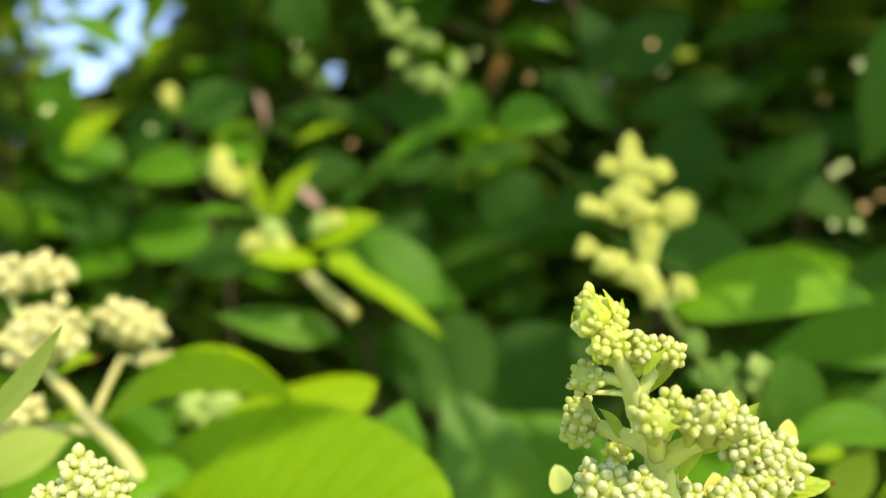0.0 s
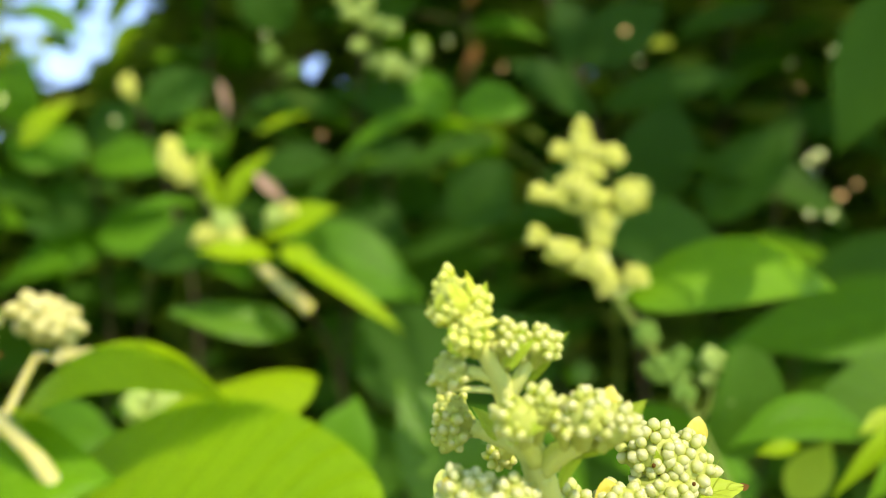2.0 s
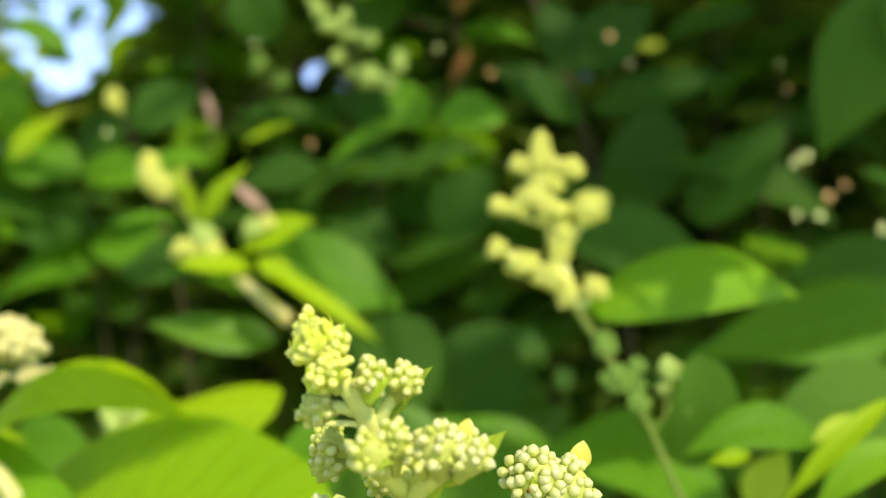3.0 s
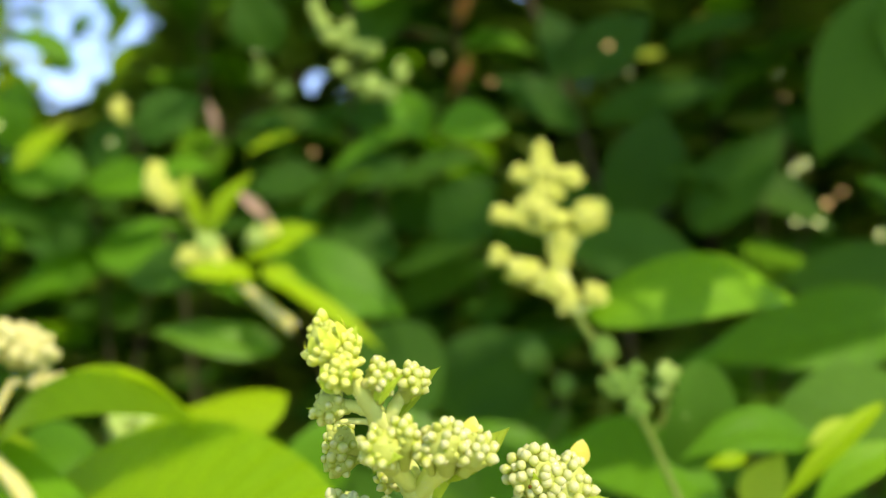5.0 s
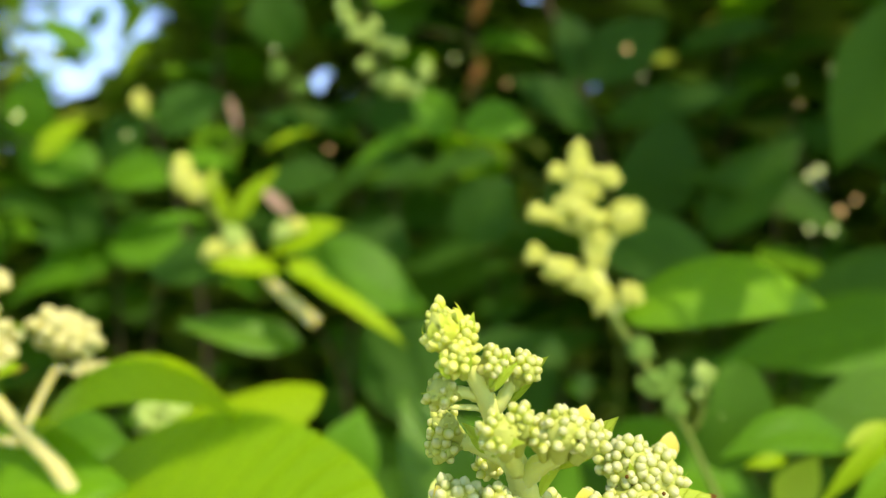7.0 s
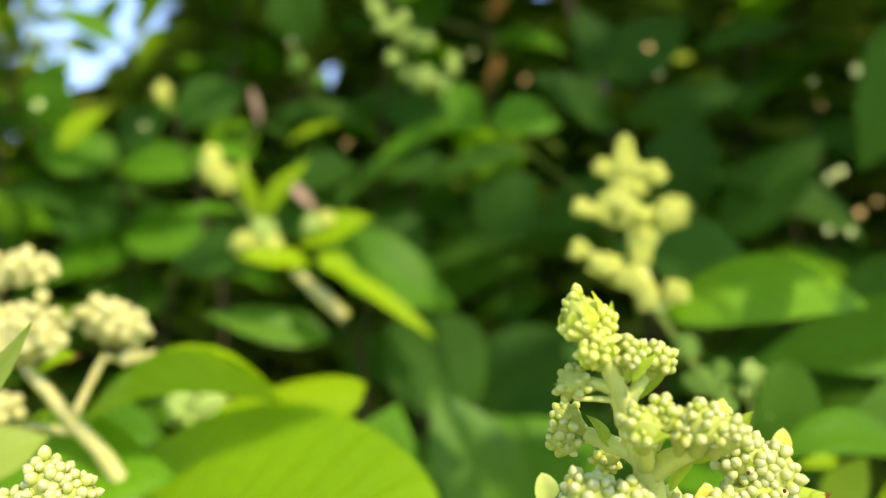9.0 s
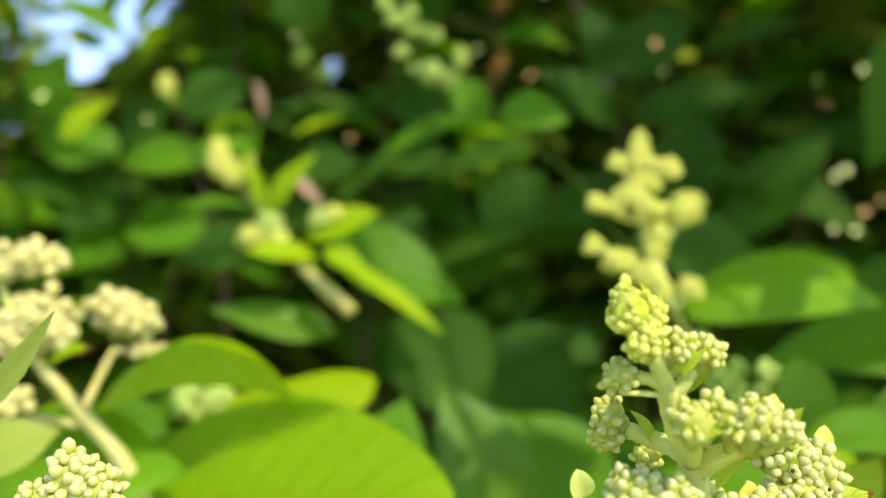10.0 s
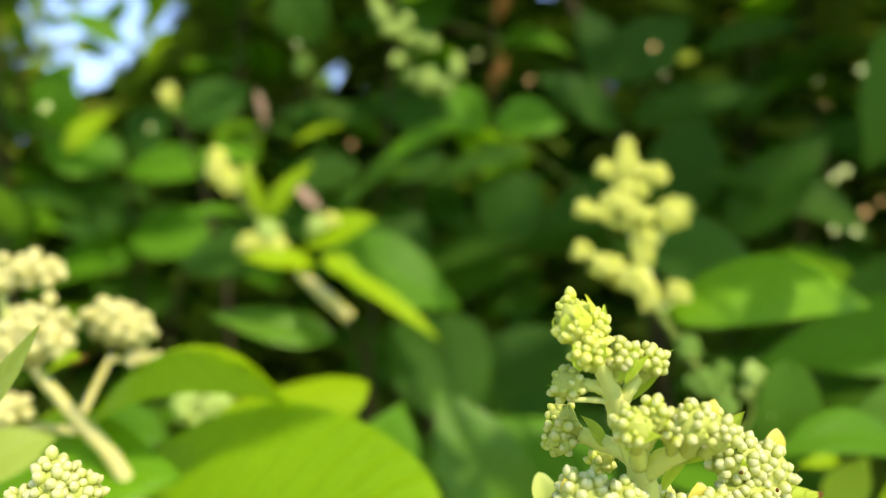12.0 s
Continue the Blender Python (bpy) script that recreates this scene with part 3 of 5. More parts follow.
hairs(spike, [(0.0350, 0.1137, 1.1633), (0.0329, 0.1100, 1.1708), (0.0303, 0.1085, 1.1765), (0.0286, 0.1070, 1.1809), (0.0266, 0.1050, 1.1853)], 0.0021, 0.0011, 420, 3)
hairs(spike, [(0.0339, 0.1105, 1.1692), (0.0359, 0.1075, 1.1721), (0.0382, 0.1045, 1.1744)], 0.0016, 0.0014, 120, 4)
hairs(spike, [(0.0328, 0.1110, 1.1711), (0.0299, 0.1130, 1.1723), (0.0269, 0.1145, 1.1732)], 0.0014, 0.0012, 120, 5)
for q in ((0.0504, 0.1175, 1.1672), (0.0563, 0.1185, 1.1642)):
    bm = bmesh.new()
    bmesh.ops.create_icosphere(bm, subdivisions=2, radius=0.0003, matrix=Matrix.LocRotScale(Vector(q) - spike.location, None, (1, 0.7, 1.1)))
    part("withered_speck", bm, LEAF_RUST, spike, "brown withered bud scale")

# ---- a low spike near the lens ----
low = thing("flowering_stem", (-0.09, 0.16, 0.0), "low cream flower spike with round buds", "flower", "flower spikes of the shrub")
stem(low, [(-0.09, 0.16, 0.0), (-0.075, 0.14, 0.6), (-0.066, 0.125, 1.08), (-0.0547, 0.1210, 1.1594)], 0.003, 0.0012)
bud_head(low, (-0.0561, 0.1200, 1.1644), (0.0034, 0.003, 0.0044), 36, 0.00098, BUDS_CREAM, BUD_CREAM, (-0.0556, 0.1210, 1.1606), out=(-0.2, -0.4, 0.9), seed=21, grown=-0.6)
bud_head(low, (-0.0524, 0.1200, 1.1623), (0.0034, 0.003, 0.0036), 31, 0.00098, BUDS_CREAM, BUD_CREAM, (-0.0543, 0.1210, 1.1598), out=(0.5, -0.4, 0.7), seed=22, grown=-0.6)
bud_head(low, (-0.0600, 0.1190, 1.1609), (0.0042, 0.003, 0.0032), 28, 0.00096, BUDS_CREAM, BUD_CREAM, (-0.0585, 0.1200, 1.1584), out=(-0.3, -0.4, 0.8), seed=23, grown=-0.6)

# ---- the pale flower heads to the left ----
pale = thing("flowering_stem", (-0.06, 0.3, 0.0), "cream flower heads on a forked pale stem", "flower", "flower spikes of the shrub")
stem(pale, [(-0.06, 0.3, 0.0), (-0.07, 0.28, 0.7), (-0.085, 0.252, 1.08), (-0.1050, 0.2460, 1.1341), (-0.1196, 0.2460, 1.1503), (-0.1314, 0.2460, 1.1643)], 0.004, 0.0018, STEM_PALE)
stem(pale, [(-0.1173, 0.2470, 1.1437), (-0.1152, 0.2520, 1.1528), (-0.1105, 0.2580, 1.1665)], 0.0016, 0.0011, STEM_PALE, "branch")
stem(pale, [(-0.1164, 0.2470, 1.1425), (-0.1307, 0.2450, 1.1446), (-0.1455, 0.2400, 1.1439)], 0.0015, 0.0012, STEM_PALE, "branch")
stem(pale, [(-0.1296, 0.2460, 1.1628), (-0.1401, 0.2500, 1.1768), (-0.1460, 0.2520, 1.1877)], 0.0016, 0.0012, STEM, "branch")
stem(pale, [(-0.1105, 0.2580, 1.1650), (-0.1039, 0.2580, 1.1646), (-0.0972, 0.2580, 1.1654)], 0.0012, 0.0014, STEM_PALE, "branch")
bud_mass(pale, (-0.1106, 0.2580, 1.1786), (0.0072, 0.006, 0.0046), 17, 0.00260, BUD_PALE, (-0.1106, 0.2580, 1.1688), seed=31, lumpy=0.65)
bud_mass(pale, (-0.1005, 0.2560, 1.1755), (0.0046, 0.004, 0.0042), 10, 0.00260, BUD_PALE, (-0.1087, 0.2580, 1.1688), out=(0.6, -0.3, 0.6), seed=32, lumpy=0.65)
bud_mass(pale, (-0.1259, 0.2440, 1.1757), (0.0078, 0.006, 0.0078), 25, 0.00250, BUD_PALE, (-0.1314, 0.2460, 1.1646), seed=33, lumpy=0.65)
bud_mass(pale, (-0.1343, 0.2430, 1.1722), (0.007, 0.006, 0.0074), 20, 0.00250, BUD_PALE, (-0.1323, 0.2460, 1.1643), out=(-0.4, -0.3, 0.8), seed=34, lumpy=0.65)
bud_mass(pale, (-0.1350, 0.2520, 1.1949), (0.0092, 0.006, 0.0044), 27, 0.00220, BUD_PALE, (-0.1405, 0.2520, 1.1896), seed=35, lumpy=0.65)
bud_mass(pale, (-0.1452, 0.2520, 1.1942), (0.0085, 0.006, 0.006), 25, 0.00220, BUD_PALE, (-0.1460, 0.2520, 1.1877), seed=36, lumpy=0.65)
bud_mass(pale, (-0.1359, 0.2400, 1.1505), (0.004, 0.004, 0.005), 17, 0.00190, BUD_PALE, (-0.1420, 0.2400, 1.1443), seed=37, lumpy=0.65)
bud_mass(pale, (-0.1005, 0.2580, 1.1650), (0.005, 0.003, 0.0022), 15, 0.00140, BUD_PALE, seed=38, lumpy=0.65)
leaf(pale, (-0.1226, 0.2380, 1.1632), (-0.1036, 0.2260, 1.1696), 0.009, (0, -0.6, 0.8), LEAF_YOUNG, label="small leaf with a reddish tip", long=12)
leaf(pale, (-0.1087, 0.2285, 1.1676), (-0.1028, 0.2255, 1.1699), 0.0042, (0, -0.6, 0.8), LEAF_RUST, "leaf_tip", "reddish-brown leaf tip", long=8, wide=4)
leaf(pale, (-0.0857, 0.1360, 1.1674), (-0.0642, 0.1300, 1.1888), 0.0052, (0.5, -0.6, 0.6), LEAF_RIM, arch=0.0, fold=0.35, long=24, wide=6, teeth=0.06)
leaf(pale, (-0.1247, 0.2000, 1.1392), (-0.1063, 0.2150, 1.1485), 0.016, (0, -0.85, 0.5), LEAF_RIM, fold=0.3, long=18)
leaf(pale, (-0.1374, 0.2500, 1.1769), (-0.1211, 0.2620, 1.1788), 0.007, (0, -0.6, 0.8), LEAF_YOUNG, long=12)

# ---- large leaves below the pale heads ----
shoot = thing("leafy_shoot", (-0.02, 0.36, 0.0), "leafy green shoot with broad toothed leaves", "shrub", "leafy shoots")
stem(shoot, [(-0.02, 0.36, 0.0), (-0.03, 0.33, 0.6), (-0.045, 0.29, 1.02), (-0.0745, 0.2900, 1.1207)], 0.004, 0.002, STEM)
leaf(shoot, (-0.1127, 0.2620, 1.1095), (0.0030, 0.2320, 1.1173), 0.074, (0.05, -0.86, 0.5), LEAF_RIBBED, label="broad green leaf with toothed edge", long=64, wide=10, teeth=0.03, arch=0.03, fold=0.02, point=0.0, round_off=0.42)
leaf(shoot, (-0.1183, 0.2550, 1.1420), (-0.0471, 0.2680, 1.1406), 0.025, (0.05, -0.52, 0.86), LEAF_YOUNG, label="arched bright green leaf", long=30, wide=8, arch=0.46, fold=-0.55, droop=0.0)
leaf(shoot, (-0.0870, 0.3000, 1.1363), (-0.0260, 0.3000, 1.1477), 0.035, (-0.1, -0.62, 0.8), LEAF_YOUNG, long=26, wide=8, arch=0.05, fold=-0.1, droop=0.3, round_off=0.45, point=0.0)
leaf(shoot, (-0.1498, 0.2450, 1.1170), (-0.0832, 0.2500, 1.1270), 0.046, (0.1, -0.72, 0.7), LEAF_BROAD, long=30, wide=8, teeth=0.03)
leaf(shoot, (-0.1677, 0.3500, 1.1161), (-0.1245, 0.3500, 1.1153), 0.03, (0.2, -0.8, 0.55), LEAF, long=20)
leaf(shoot, (-0.0330, 0.3400, 1.0930), (-0.0168, 0.3500, 1.1319), 0.03, (0.4, -0.8, 0.4), LEAF, long=20)
leaf(shoot, (-0.1868, 0.3300, 1.1115), (-0.1438, 0.3300, 1.1257), 0.03, (0, -0.6, 0.8), LEAF_YOUNG, long=20)
hidden = thing("flowering_stem", (-0.07, 0.42, 0.0), "half-hidden pale flower head among leaves", "flower", "flower spikes of the shrub")
stem(hidden, [(-0.07, 0.42, 0.0), (-0.08, 0.4, 0.7), (-0.1239, 0.3800, 1.1029), (-0.1223, 0.3800, 1.1173)], 0.003, 0.0015)
bud_mass(hidden, (-0.1260, 0.3800, 1.1226), (0.010, 0.008, 0.008), 16, 0.0032, BUD_LIME_MASS, (-0.1224, 0.3800, 1.1116), seed=41, core=0.5)
bud_mass(hidden, (-0.1098, 0.3800, 1.1230), (0.006, 0.006, 0.006), 10, 0.0030, BUD_LIME_MASS, (-0.1195, 0.3800, 1.1115), seed=42, core=0.5)

# ---- the yellow spike behind ----
tall = thing("flowering_stem", (0.16, 0.2, 0.0), "pale yellow cone-shaped flower spike on a knotty stem", "flower", "flower spikes of the shrub")
stem(tall, [(0.16, 0.2, 0.0), (0.15, 0.22, 0.6), (0.1183, 0.2450, 1.1059), (0.1130, 0.2540, 1.1202), (0.1081, 0.2700, 1.1384), (0.1032, 0.2850, 1.1512), (0.0957, 0.3000, 1.1671), (0.0894, 0.3080, 1.1792), (0.0841, 0.3150, 1.2040), (0.0802, 0.3150, 1.2305), (0.0798, 0.3150, 1.2462)], 0.0013, 0.0011, STEM_GREEN)
stem(tall, [(0.1081, 0.2700, 1.1384), (0.1032, 0.2850, 1.1512), (0.0957, 0.3000, 1.1671), (0.0894, 0.3080, 1.1792)], 0.0012, 0.0018, STEM_GREEN, "sheath")
stem(tall, [(0.0900, 0.3075, 1.1780), (0.0865, 0.3120, 1.1920), (0.0838, 0.3150, 1.2060), (0.0802, 0.3150, 1.2305)], 0.0032, 0.0020, STEM, "branch")
for seed, x, y, z, rx, rz, n, k in ((1000, 0.0795, 0.3140, 1.2420, 0.0034, 0.0058, 34, 1.2), (1000, 0.0794, 0.3140, 1.2367, 0.0052, 0.0046, 34, 1.3), (962, 0.0702, 0.3130, 1.2358, 0.0031, 0.0033, 22, 1.2), (1052, 0.0916, 0.3130, 1.2329, 0.0040, 0.0040, 30, 1.25), (1030, 0.0865, 0.3140, 1.2346, 0.0033, 0.0026, 18, 1.2), (985, 0.0752, 0.3120, 1.2220, 0.0065, 0.0047, 46, 1.25), (1015, 0.0826, 0.3130, 1.2267, 0.0047, 0.0047, 30, 1.2)):
    bud_mass(tall, (x, y, z), (rx, 0.8 * rx, rz), n, k * 0.001, BUD_YOUNG_MASS, out=(0, -0.4, 0.9), seed=seed)
for seed, x, y, z, rx, rz, n, k in ((1035, 0.0868, 0.3120, 1.2075, 0.0044, 0.0047, 26, 1.2), (1030, 0.0852, 0.3110, 1.2004, 0.0036, 0.0047, 24, 1.2), (1045, 0.0878, 0.3080, 1.1827, 0.0039, 0.0061, 28, 1.2), (1000, 0.0791, 0.3130, 1.2279, 0.0044, 0.0044, 26, 1.2), (930, 0.0621, 0.3120, 1.2187, 0.0036, 0.0033, 24, 1.25), (958, 0.0687, 0.3120, 1.2173, 0.0044, 0.0029, 24, 1.25), (1020, 0.0830, 0.3100, 1.2162, 0.0061, 0.0040, 34, 1.25), (1078, 0.0972, 0.3120, 1.2161, 0.0062, 0.0065, 50, 1.25), (1100, 0.1027, 0.3130, 1.2198, 0.0029, 0.0036, 18, 1.2)):
    bud_mass(tall, (x, y, z), (rx, 0.8 * rx, rz), n, k * 0.001, BUD_YOUNG_MASS, out=(0, -0.4, 0.9), seed=seed)
for seed, x, y, z, rx, rz, n, k in ((925, 0.0603, 0.3100, 1.2015, 0.0032, 0.0032, 20, 1.25), (970, 0.0705, 0.3080, 1.1952, 0.0065, 0.0043, 42, 1.25), (1012, 0.0799, 0.3060, 1.1900, 0.0053, 0.0053, 40, 1.25), (1092, 0.0982, 0.3050, 1.1845, 0.0043, 0.0043, 30, 1.25)):
    bud_mass(tall, (x, y, z), (rx, 0.8 * rx, rz), n, k * 0.001, BUD_YOUNG_MASS, out=(0, -0.4, 0.9), seed=seed)
for seed, x, y, z, rx, rz, n, k in ((1108, 0.0992, 0.2960, 1.1634, 0.0038, 0.0045, 26, 1.25), (1140, 0.1029, 0.2840, 1.1514, 0.0066, 0.0046, 44, 1.25), (1165, 0.1084, 0.2840, 1.1567, 0.0026, 0.0023, 16, 1.2), (1168, 0.1065, 0.2760, 1.1443, 0.0032, 0.0039, 22, 1.2)):
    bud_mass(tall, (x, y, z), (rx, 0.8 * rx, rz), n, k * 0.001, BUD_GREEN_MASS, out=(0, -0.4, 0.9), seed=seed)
for a, b in (((0.0851, 0.3130, 1.1968), (0.0964, 0.3120, 1.2132)), ((0.0859, 0.3100, 1.1850), (0.0638, 0.3100, 1.2008)), ((0.0910, 0.3070, 1.1769), (0.0982, 0.3050, 1.1839)), ((0.0819, 0.3150, 1.2112), (0.0656, 0.3120, 1.2174)), ((0.0801, 0.3150, 1.2269), (0.0911, 0.3130, 1.2325)), ((0.0801, 0.3150, 1.2269), (0.0709, 0.3130, 1.2348))):
    stem(tall, [a, Vector(a).lerp(Vector(b), 0.5) + Vector((0, 0, -0.001)), b], 0.0016, 0.0012, STEM, "branch")
bud_mass(tall, (0.1211, 0.2880, 1.1543), (0.003, 0.003, 0.0034), 12, 0.0016, BUD_LIME_MASS, seed=52)
bud_mass(tall, (0.1196, 0.2880, 1.1472), (0.0024, 0.002, 0.003), 9, 0.0015, BUD_LIME_MASS, seed=53)
bud_mass(tall, (0.1253, 0.2860, 1.1409), (0.003, 0.002, 0.002), 9, 0.0015, BUD_LIME_MASS, seed=54)
stem(tall, [(0.1091, 0.2700, 1.1363), (0.1175, 0.2800, 1.1402), (0.1204, 0.2880, 1.1537)], 0.0006, 0.0005, STEM_GREEN, "branch")

leaf(tall, (0.0955, 0.3120, 1.1748), (0.1956, 0.3420, 1.1762), 0.034, (0.05, -0.74, 0.67), LEAF_BROAD, label="long arched leaf in dappled light", long=30, wide=8, arch=0.2, fold=0.1, droop=0.35, round_off=0.6)

# ---- leafy shoots to the right ----
right = thing("leafy_shoot", (0.26, 0.45, 0.0), "leafy green shoot with long arched leaves", "shrub", "leafy shoots")
stem(right, [(0.26, 0.45, 0.0), (0.27, 0.45, 0.6), (0.3081, 0.4400, 1.0284), (0.3119, 0.4300, 1.1621)], 0.004, 0.0016, TWIG)
leaf(right, (0.3022, 0.4200, 1.1646), (0.1640, 0.4000, 1.1399), 0.056, (0, -0.62, 0.78), LEAF, long=26, wide=8, fold=0.15)
leaf(right, (0.1279, 0.2900, 1.1171), (0.1337, 0.2850, 1.1602), 0.028, (0.1, -0.85, 0.45), LEAF_MID, long=22, wide=8, fold=0.12, round_off=0.45, point=0.0)
leaf(right, (0.1406, 0.2620, 1.1295), (0.1245, 0.2600, 1.1271), 0.006, (0, -0.6, 0.8), LEAF_YOUNG, long=12)
leaf(right, (0.1857, 0.2580, 1.1474), (0.1440, 0.2500, 1.1149), 0.008, (-0.5, -0.6, 0.6), LEAF_YOUNG, long=24, fold=0.5, arch=0.12)
leaf(right, (0.1880, 0.2500, 1.1348), (0.1533, 0.2460, 1.1151), 0.012, (-0.3, -0.7, 0.6), LEAF_BROAD, long=22, fold=0.4, arch=0.1)
leaf(right, (0.1847, 0.2700, 1.1376), (0.1625, 0.2660, 1.1312), 0.008, (-0.1, -0.6, 0.8), BRACT, long=16, fold=0.3)
leaf(right, (0.1478, 0.2850, 1.1031), (0.1620, 0.2830, 1.1248), 0.016, (0.1, -0.85, 0.5), BRACT, long=16, fold=0.15)
leaf(right, (0.1765, 0.2800, 1.1264), (0.1184, 0.2680, 1.1271), 0.021, (0, -0.6, 0.8), LEAF, long=22, wide=8, arch=0.16)
leaf(right, (0.2447, 0.3300, 1.1323), (0.1647, 0.3120, 1.1295), 0.042, (0, -0.78, 0.62), LEAF_MID, long=22, wide=8, arch=0.1)
leaf(right, (0.1679, 0.3600, 1.0803), (0.0813, 0.3600, 1.1063), 0.052, (0, -0.6, 0.8), LEAF, long=24, wide=8)
leaf(right, (0.1964, 0.4600, 1.1900), (0.1040, 0.4500, 1.2056), 0.058, (0.1, -0.75, 0.6), LEAF_DARK, long=24, wide=8)
leaf(right, (0.3664, 0.5000, 1.1785), (0.2524, 0.5000, 1.1730), 0.06, (0.1, -0.6, 0.7), LEAF_DARK, long=24, wide=8)

# ---- leafy shoots in the middle, low ----
middle = thing("leafy_shoot", (0.08, 0.5, 0.0), "leafy green shoot with broad leaves in half shade", "shrub", "leafy shoots")
stem(middle, [(0.08, 0.5, 0.0), (0.07, 0.48, 0.7), (0.0550, 0.4300, 1.0424), (0.0467, 0.4400, 1.0822)], 0.004, 0.0018, TWIG)
leaf(middle, (0.0465, 0.4100, 1.0436), (-0.0030, 0.4200, 1.1275), 0.050, (-0.1, -0.7, 0.7), LEAF_SHEEN, long=26, wide=8)
leaf(middle, (0.0995, 0.4400, 1.0383), (0.0276, 0.4500, 1.1036), 0.06, (0.1, -0.75, 0.6), LEAF, long=26, wide=8)
leaf(middle, (0.0657, 0.4600, 1.0417), (0.1566, 0.4700, 1.0872), 0.05, (0.1, -0.7, 0.6), LEAF_DARK, long=26, wide=8)

stem(middle, [(0.08, 0.5, 0.9), (0.1228, 0.6200, 1.0571), (0.1245, 0.6600, 1.0828)], 0.0014, 0.0008, TWIG, "branch")
leaf(middle, (0.1293, 0.6600, 1.0776), (0.1398, 0.6500, 1.0969), 0.012, (0.2, -0.8, 0.6), LEAF, long=12)
leaf(middle, (0.1215, 0.6600, 1.0979), (0.1072, 0.6500, 1.1245), 0.015, (0.1, -0.8, 0.6), LEAF, long=14)

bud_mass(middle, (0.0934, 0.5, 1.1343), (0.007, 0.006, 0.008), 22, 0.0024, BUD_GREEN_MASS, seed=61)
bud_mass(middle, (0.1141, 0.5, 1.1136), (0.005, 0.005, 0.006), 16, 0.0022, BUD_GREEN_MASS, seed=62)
stem(middle, [(0.0550, 0.4700, 1.0424), (0.1141, 0.5, 1.1136), (0.0934, 0.5, 1.1343)], 0.0012, 0.0008, STEM_GREEN, "branch")
for a, b, w in (((0.0251, 0.5000, 1.0971), (-0.0369, 0.5200, 1.1520), 0.075), ((0.0324, 0.5200, 1.0907), (0.1038, 0.5400, 1.1456), 0.075), ((0.0424, 0.5000, 1.0456), (0.1230, 0.5200, 1.0880), 0.07), ((-0.0048, 0.5200, 1.0368), (-0.0553, 0.5000, 1.0787), 0.05)):
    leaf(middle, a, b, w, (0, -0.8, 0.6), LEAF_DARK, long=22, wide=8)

# ---- the young shoot behind on the left ----
young = thing("flowering_stem", (-0.04, 0.62, 0.0), "young yellow-green shoot with buds and bright leaves", "flower", "flower spikes of the shrub")
stem(young, [(-0.04, 0.62, 0.0), (-0.045, 0.6, 0.7), (-0.05, 0.62, 0.95), (-0.0573, 0.5800, 1.1002), (-0.0572, 0.4700, 1.1571), (-0.0559, 0.4480, 1.1629)], 0.003, 0.0012, TWIG, "cane")
stem(young, [(-0.0547, 0.4470, 1.1623), (-0.0854, 0.4450, 1.1915)], 0.004, 0.003, STEM_PALE)
stem(young, [(-0.0844, 0.4450, 1.1901), (-0.1040, 0.4460, 1.2164), (-0.1242, 0.4460, 1.2406)], 0.0022, 0.0012, STEM_GREEN, "branch")
bud_mass(young, (-0.1339, 0.4460, 1.2538), (0.0046, 0.0046, 0.0104), 44, 0.0022, BUD_YOUNG_MASS, out=(-0.3, 0, 1), seed=71, full=0.98, lumpy=0.1)
bud_mass(young, (-0.1258, 0.4460, 1.2441), (0.0054, 0.005, 0.006), 24, 0.0021, BUD_YOUNG_MASS, seed=72, full=0.95)
bud_mass(young, (-0.1125, 0.4420, 1.2070), (0.0068, 0.006, 0.0062), 34, 0.0016, BUD_YOUNG_MASS, (-0.0975, 0.4460, 1.1975), seed=73)
bud_mass(young, (-0.1034, 0.4460, 1.2150), (0.0062, 0.006, 0.0068), 32, 0.0016, BUD_LIME_MASS, (-0.0958, 0.4460, 1.1992), seed=75)
bud_mass(young, (-0.0969, 0.4420, 1.2053), (0.0052, 0.005, 0.0048), 24, 0.0016, BUD_YOUNG_MASS, (-0.0941, 0.4460, 1.1975), seed=76)
bud_mass(young, (-0.0740, 0.4460, 1.2185), (0.0048, 0.0045, 0.005), 24, 0.0015, BUD_LIME_MASS, (-0.0803, 0.4460, 1.2091), seed=74)
bud_mass(young, (-0.0657, 0.4470, 1.2211), (0.0042, 0.004, 0.0038), 20, 0.0015, BUD_YOUNG_MASS, (-0.0786, 0.4460, 1.2091), seed=77)
for a, b, w, n, m in (((-0.1167, 0.4460, 1.2371), (-0.1130, 0.4460, 1.2582), 0.009, (0, -0.9, 0.4), BRACT), ((-0.1040, 0.4460, 1.2215), (-0.0764, 0.4500, 1.2572), 0.017, (-0.3, -0.8, 0.5), LEAF_YOUNG), ((-0.1056, 0.4460, 1.2232), (-0.1116, 0.4500, 1.2493), 0.010, (-0.3, -0.8, 0.5), LEAF_YOUNG), ((-0.1176, 0.4460, 1.2252), (-0.1567, 0.4400, 1.2212), 0.012, (0, -0.6, 0.8), LEAF), ((-0.0737, 0.4460, 1.1954), (-0.1153, 0.4300, 1.1984), 0.018, (0, -0.7, 0.7), LEAF_YOUNG)):
    leaf(young, a, b, w, n, m, long=20, wide=8)
